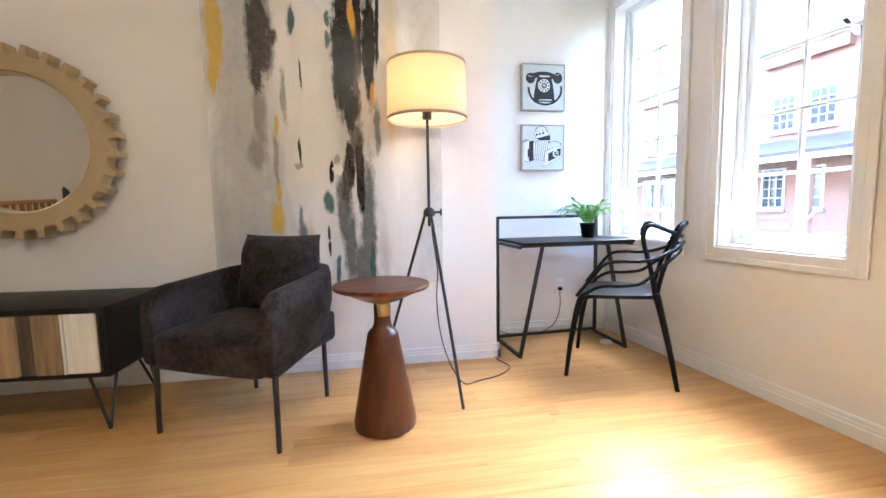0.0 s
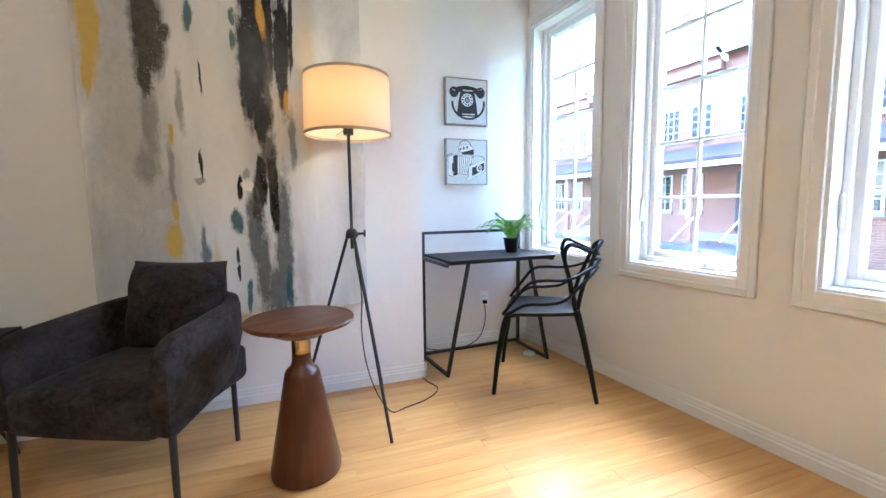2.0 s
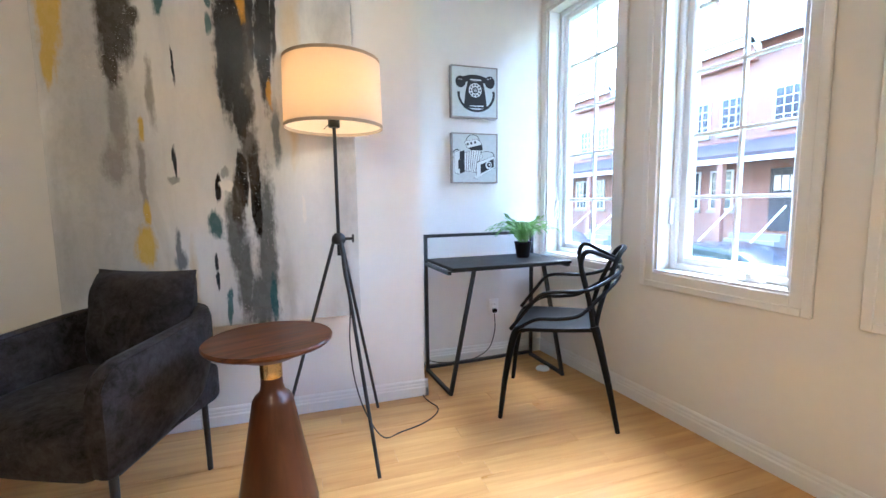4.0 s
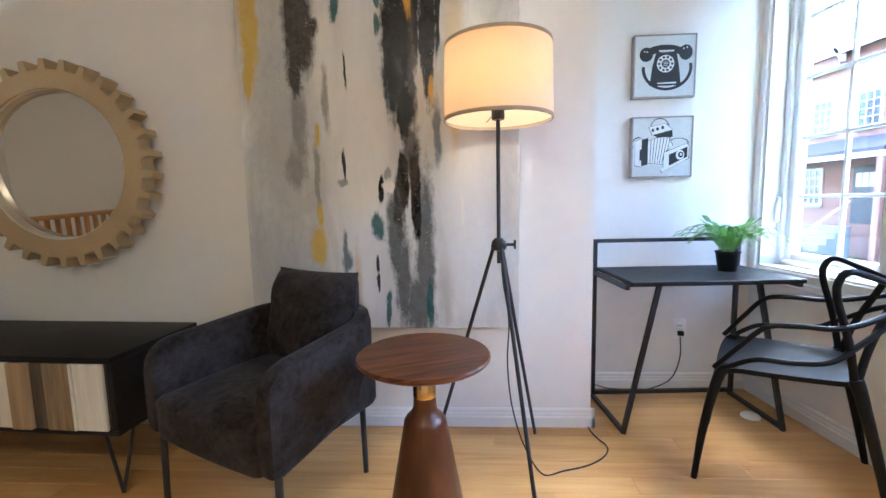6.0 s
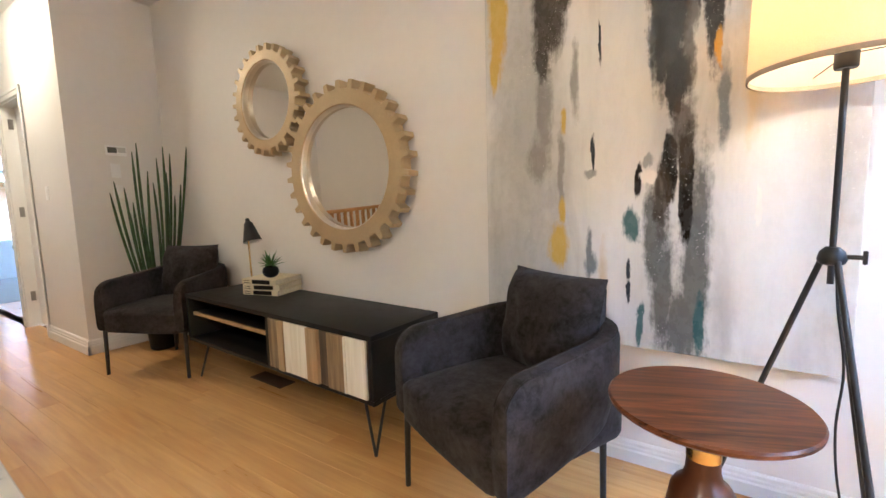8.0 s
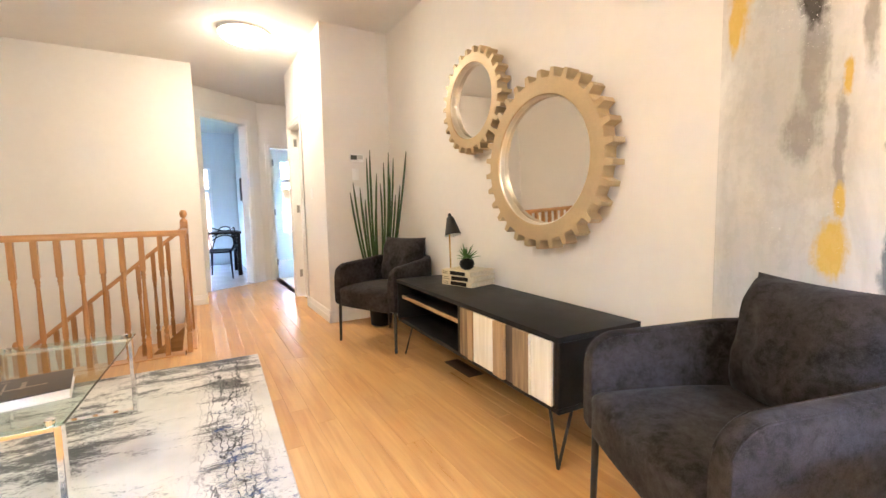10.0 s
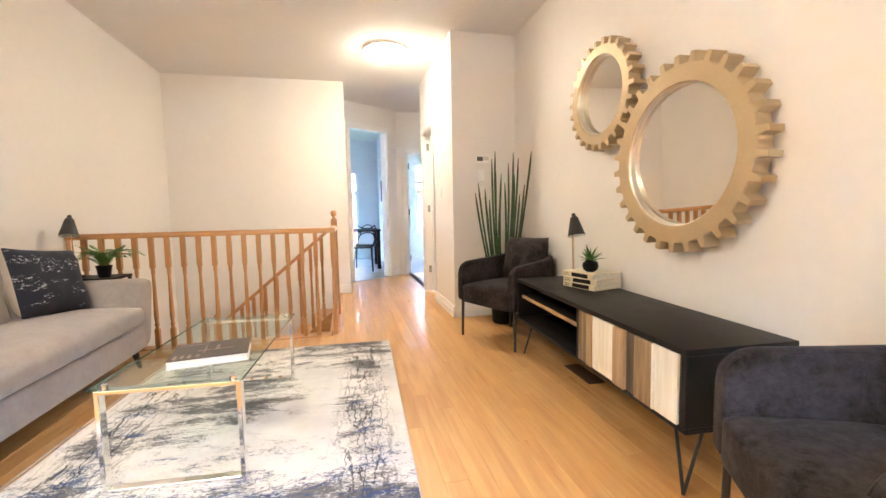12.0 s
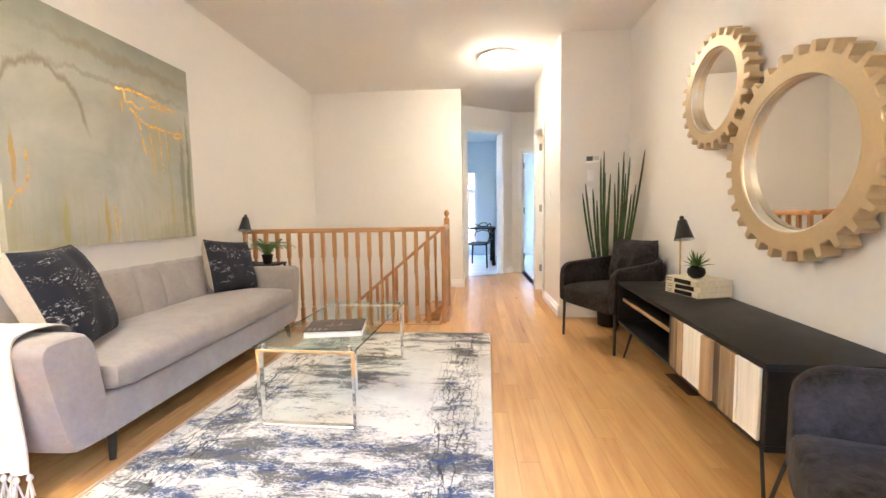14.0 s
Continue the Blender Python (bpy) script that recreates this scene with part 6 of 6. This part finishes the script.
def town_window(h, s, z, w, ht, f):
    win = part("window", box(s, f - 0.03, z, s + w, f + 0.02, z + ht), DARKGLASS, h, "white-barred house window", False)
    bm = bmesh.new()
    bx(bm, s - 0.06, f - 0.07, z - 0.06, s, f - 0.001, z + ht + 0.06), bx(bm, s + w, f - 0.07, z - 0.06, s + w + 0.06, f - 0.001, z + ht + 0.06)
    bx(bm, s, f - 0.07, z + ht, s + w, f - 0.001, z + ht + 0.06), bx(bm, s, f - 0.07, z - 0.06, s + w, f - 0.001, z)
    part("frame", bm, TRIM, win, "", False)
    for k in (1, 2):
        part("glazing_bar", box(s + w * k / 3 - 0.012, f - 0.05, z, s + w * k / 3 + 0.012, f - 0.03, z + ht), TRIM, win, "", False)
    for k in (1, 2, 3):
        part("glazing_bar", box(s, f - 0.052, z + ht * k / 4 - 0.012, s + w, f - 0.028, z + ht * k / 4 + 0.012), TRIM, win, "", False)
    part("sill", box(s - 0.12, f - 0.12, z - 0.18, s + w + 0.12, f, z - 0.06), STONE, win, "pale stone sill", False)


def town_house(label, s0, s1, f=14.0):
    """A two-storey brick terrace house; s0..s1 along the street."""
    h = thing("town_house", label, "house", M, "houses across the street")
    w = s1 - s0
    eave = 6.4
    part("wall", box(s0 + 0.002, f, GZ, s1 - 0.002, f + 8, eave), BRICK, h, "red brick walls", False)
    bm = bmesh.new()
    rings(bm, [[(x, f - 0.45, eave), (x, f - 0.45, eave + 0.18), (x, f + 4, eave + 2.7), (x, f + 8.4, eave), (x, f + 8.4, eave - 0.1)] for x in (s0 - 0.0, s1 + 0.0)])
    part("roof", bm, ROOF, h, "dark shingle roof", False)
    part("fascia", box(s0, f - 0.50, eave - 0.14, s1, f - 0.45, eave + 0.14), TRIM, h, "", False)
    ga, gb = s0 + w * 0.10, s0 + w * 0.52
    gm = (ga + gb) / 2
    part("gable", rings(bmesh.new(), [[(ga, y, eave - 0.6), (gb, y, eave - 0.6), (gb, y, eave), (gm, y, eave + 2.0), (ga, y, eave)] for y in (f - 0.28, f - 0.02)]), BRICK, h, "brick gable", False)
    for a, b in (((ga - 0.25, eave - 0.2), (gm, eave + 2.25)), ((gb + 0.25, eave - 0.2), (gm, eave + 2.25))):
        part("barge_board", rings(bmesh.new(), [[(a[0], y, a[1]), (b[0], y, b[1]), (b[0], y, b[1] - 0.24), (a[0], y, a[1] - 0.24)] for y in (f - 0.50, f - 0.29)]), TRIM, h, "", False)
    for x in (0.14, 0.34, 0.62, 0.80):
        town_window(h, s0 + w * x, 3.55, 0.75, 1.15, f)
    for x in (0.10, 0.30):
        town_window(h, s0 + w * x, 0.75, 0.75, 1.35, f)
    part("string_course", box(s0, f - 0.06, 2.72, s1, f - 0.001, 2.86), STONE, h, "", False)
    pa0, pb0 = s0 + w * 0.02, s1 - w * 0.02
    part("porch_roof", rings(bmesh.new(), [[(x, f - 1.5, 2.45), (x, f - 1.5, 2.58), (x, f - 0.065, 3.15), (x, f - 0.065, 2.45)] for x in (pa0, pb0)]), ROOF, h, "dark porch roof", False)
    part("porch_beam", box(pa0, f - 1.54, 2.28, pb0, f - 1.40, 2.45), TRIM, h, "", False)
    for x in (pa0 + 0.1, s0 + w * 0.50, pb0 - 0.1):
        part("porch_column", box(x - 0.10, f - 1.50, GZ, x + 0.10, f - 1.30, 2.28), BRICK, h, "", False)
    dx = s0 + w * 0.62
    dr = part("door", box(dx, f - 0.06, 0.0, dx + 0.95, f - 0.005, 2.1), plain("dark_door_paint", (0.05, 0.05, 0.06), 0.4), h, "dark front door", False)
    for k in range(3):
        part("door_pane", box(dx + 0.13 + 0.24 * k, f - 0.075, 1.35, dx + 0.33 + 0.24 * k, f - 0.058, 1.85), TRIM, dr, "", False)
    for k in range(6):
        part("step", box(dx - 0.3, f - 1.55 - 0.28 * k, GZ, dx + 1.25, f - 1.27 - 0.28 * k, -0.02 - 0.2 * k), CONCRETE, h, "", False)
    for x in (dx - 0.3, dx + 1.25):
        part("stair_rail", tube(bmesh.new(), [(x, f - 1.4, 0.85), (x, f - 3.0, -0.25)], 0.03, 6), TRIM, h, "white stair rail", False)
    return h


for k in range(-4, 3):
    row = town_house("two-storey red brick terrace house with white-barred windows", -4.2 + 6.4 * k, 2.2 + 6.4 * k)
    if -2 <= k <= 1:
        copy_thing(row, pose(-9.0, 0, 0, 0, 0, 90))


def parked_car(label, s, f, mat):
    c2 = thing("parked_car", label, "car", M @ pose(s, f, GZ + 0.004), "parked cars")
    prof = ((-2.15, 0.35), (-2.2, 0.62), (-2.05, 0.86), (-1.25, 0.97), (-0.62, 1.40), (0.25, 1.46), (1.05, 1.38), (1.75, 1.02), (2.15, 0.95), (2.22, 0.55), (2.15, 0.32))
    loops = []
    for y, sc in ((-0.88, 0.0), (-0.90, 0.03), (-0.86, 0.06), (0.86, 0.06), (0.90, 0.03), (0.88, 0.0)):
        loops.append([(x * (1 - (0.02 if abs(y) > 0.87 else 0)), y * (1.0 if z < 0.98 else 0.80), z) for x, z in prof])
    part("body", rings(bmesh.new(), loops), mat, c2, "", True)
    for sd in (-1, 1):
        y = sd * 0.735
        part("side_window", rings(bmesh.new(), [[(-1.08, yy, 1.00), (1.45, yy, 1.04), (0.98, yy * 0.985, 1.33), (0.2, yy * 0.985, 1.40), (-0.58, yy * 0.985, 1.35)] for yy in (y, y + sd * 0.012)]), DARKGLASS, c2, "", False)
        for x in (-1.38, 1.38):
            wb = lathe(bmesh.new(), ((0.20, -0.10), (0.31, -0.10), (0.325, -0.06), (0.325, 0.06), (0.31, 0.10), (0.20, 0.10)), 28)
            bmesh.ops.rotate(wb, verts=wb.verts, matrix=Matrix.Rotation(radians(90), 3, 'X'))
            bmesh.ops.translate(wb, verts=wb.verts, vec=(x, sd * 0.82, 0.325))
            wh2 = part("wheel", wb, TYRE, c2, "black tyre")
            rb = lathe(bmesh.new(), ((0.05, -0.105), (0.20, -0.095), (0.20, 0.095), (0.05, 0.105)), 20)
            bmesh.ops.rotate(rb, verts=rb.verts, matrix=Matrix.Rotation(radians(90), 3, 'X'))
            bmesh.ops.translate(rb, verts=rb.verts, vec=(x, sd * 0.82, 0.325))
            part("rim", rb, STEEL, wh2, "steel wheel rim")
    return c2


parked_car("dark blue-grey car parked at the kerb", -3.3, 6.4, CARPAINT)
parked_car("dark blue-grey car parked further along the street", -9.0, 6.4, CARPAINT)

# ---- rooms beyond ----
TILE = plain("pale_floor_tile", (0.55, 0.55, 0.54), 0.25, vary=0.08, scale=3)
bm = bmesh.new()
bx(bm, -9.75, -1.6, -0.05, -6.98, 1.70, 0.004)
rings(bm, [[(-6.98, 1.70, z), (-6.98, 0.90, z), (-6.30, 0.90, z), (-6.29, 1.03, z), (-6.70, 1.64, z), (-6.76, 1.70, z)] for z in (-0.05, 0.004)])
setting("floor_dining", bm, TILE, "pale glossy tile floor of the dining room", "floor")
bm = bmesh.new()
bx(bm, -9.75, 1.70, -0.05, -6.99, 1.84, CEILING), bx(bm, -9.75, -1.75, -0.05, -6.2, -1.6, CEILING)
bx(bm, -6.4, -1.6, -0.05, -6.2, 0.76, CEILING)
for a, b, z0, z1 in ((-1.6, 0.42, 0, CEILING), (1.23, 1.70, 0, CEILING), (0.42, 1.23, 0, 0.25), (0.42, 1.23, 2.05, CEILING)):
    bx(bm, -9.90, a, z0 - 0.05, -9.75, b, z1)
setting("wall_dining", bm, GREYWALL, "grey painted dining room walls with a garden window", "wall")
bm = bmesh.new()
bx(bm, -9.95, -1.8, CEILING, -7.0, 4.9, CEILING + 0.2)
setting("ceiling_back", bm, CEIL, "white ceiling of the back rooms", "ceiling")


def back_window(name, x, y0, y1, z0, z1):
    w = thing(name, "white window with thin glazing bars", "window", None, "", "structure")
    bm = bmesh.new()
    bx(bm, x - 0.08, y0, z0, x + 0.01, y0 + 0.05, z1), bx(bm, x - 0.08, y1 - 0.05, z0, x + 0.01, y1, z1)
    bx(bm, x - 0.08, y0, z0, x + 0.01, y1, z0 + 0.05), bx(bm, x - 0.08, y0, z1 - 0.05, x + 0.01, y1, z1)
    part("window_frame", bm, VINYL, w, "", False)
    for k in range(1, 4):
        y = y0 + (y1 - y0) * k / 4
        part("muntin", box(x - 0.05, y - 0.012, z0 + 0.05, x - 0.03, y + 0.012, z1 - 0.05), VINYL, w, "", False)
    z = z0 + (z1 - z0) * 0.72
    part("muntin", box(x - 0.052, y0 + 0.05, z - 0.03, x - 0.028, y1 - 0.05, z + 0.03), VINYL, w, "", False)
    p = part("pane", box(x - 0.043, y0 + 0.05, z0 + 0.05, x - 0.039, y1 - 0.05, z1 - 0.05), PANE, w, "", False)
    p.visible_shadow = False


back_window("window_4", -9.80, 0.42, 1.23, 0.25, 2.05)
setting("floor_bedroom", box(-9.75, 1.84, -0.05, -6.98, 4.7, 0.003), plain("bedroom_carpet", (0.45, 0.41, 0.37), 0.95, vary=0.1, scale=60), "beige carpet of the bedroom", "floor")
bm = bmesh.new()
bx(bm, -9.75, 4.7, -0.05, -6.98, 4.85, CEILING)
bx(bm, -6.98, 3.10, -0.05, -6.86, 4.7, CEILING)
for a, b, z0, z1 in ((1.84, 2.56, 0, CEILING), (4.2, 4.7, 0, CEILING), (2.56, 4.2, 0, 0.6), (2.56, 4.2, 2.25, CEILING)):
    bx(bm, -9.90, a, z0 - 0.05, -9.75, b, z1)
setting("wall_bedroom", bm, WALL, "white painted bedroom walls with a window", "wall")
back_window("window_5", -9.80, 2.56, 4.2, 0.6, 2.25)
bed = thing("bed", "white made bed in the bedroom", "bed", Matrix.Translation((-8.75, 2.75, 0)))
part("bed_base", box(-0.5, 0, 0.12, 0.45, 1.9, 0.32, 0.02), BEDDING, bed)
part("mattress", box(-0.5, 0, 0.32, 0.45, 1.9, 0.55, 0.07, 4), BEDDING, bed)
part("quilt", box(-0.53, -0.03, 0.50, 0.49, 1.3, 0.60, 0.045, 4), BEDDING, bed)
for x in (-0.42, 0.38):
    for y in (0.08, 1.8):
        part("leg", box(x - 0.025, y - 0.025, 0.003, x + 0.025, y + 0.025, 0.12), SOFALEG, bed)

# ---- floor strips ----
rnd = random.Random(7)
W = 0.0955
LENGTHS = (0.55, 0.8, 1.05, 1.3, 1.6, 1.9)
shared = {}


def strip(x0, x1, y0):
    ln = round(x1 - x0, 3)
    if ln < 0.03:
        return
    if ln not in shared:
        g, c, t = 0.0002, 0.0007, 0.016
        lo = [(g, g), (ln - g, g), (ln - g, W - g), (g, W - g)]
        hi = [(g + c, g + c), (ln - g - c, g + c), (ln - g - c, W - g - c), (g + c, W - g - c)]
        bm = rings(bmesh.new(), [[(x, y, -t) for x, y in lo], [(x, y, -c) for x, y in lo], [(x, y, 0.0) for x, y in hi]])
        shared[ln] = make(bm, "strip", FLOORWOOD, False)
    ob = new("strip", shared[ln])
    ob.parent, ob.location = floor, (x0, y0, 0)


y = SOUTH
while y < RECESS:
    hi = 2.33 - (y - SOUTH) * math.tan(TILT) + 0.02
    lo = WELL + 0.10 if y < 0.78 else (-6.25 - max(0.0, y + 0.05 - 0.98) * 0.68 if y < 1.80 else -6.98)
    if y > 1.95:
        lo = RETURN
    if y > NORTH:
        lo = BUMP
    x = hi
    first = rnd.uniform(0.2, 1.2)
    while x > lo + 0.001:
        ln = first if first else rnd.choice(LENGTHS)
        ln = round(ln, 2)
        first = 0
        a = max(lo, x - ln)
        if a - lo < 0.25:
            a = lo
        strip(a, x, y)
        x = a
    y += W
bm = bx(bmesh.new(), -6.98, 1.955, -0.05, -5.22, 2.95, 0.0)
setting("floor_hall_end", bm, FLOORWOOD, "maple floor in front of the bedroom", "floor")
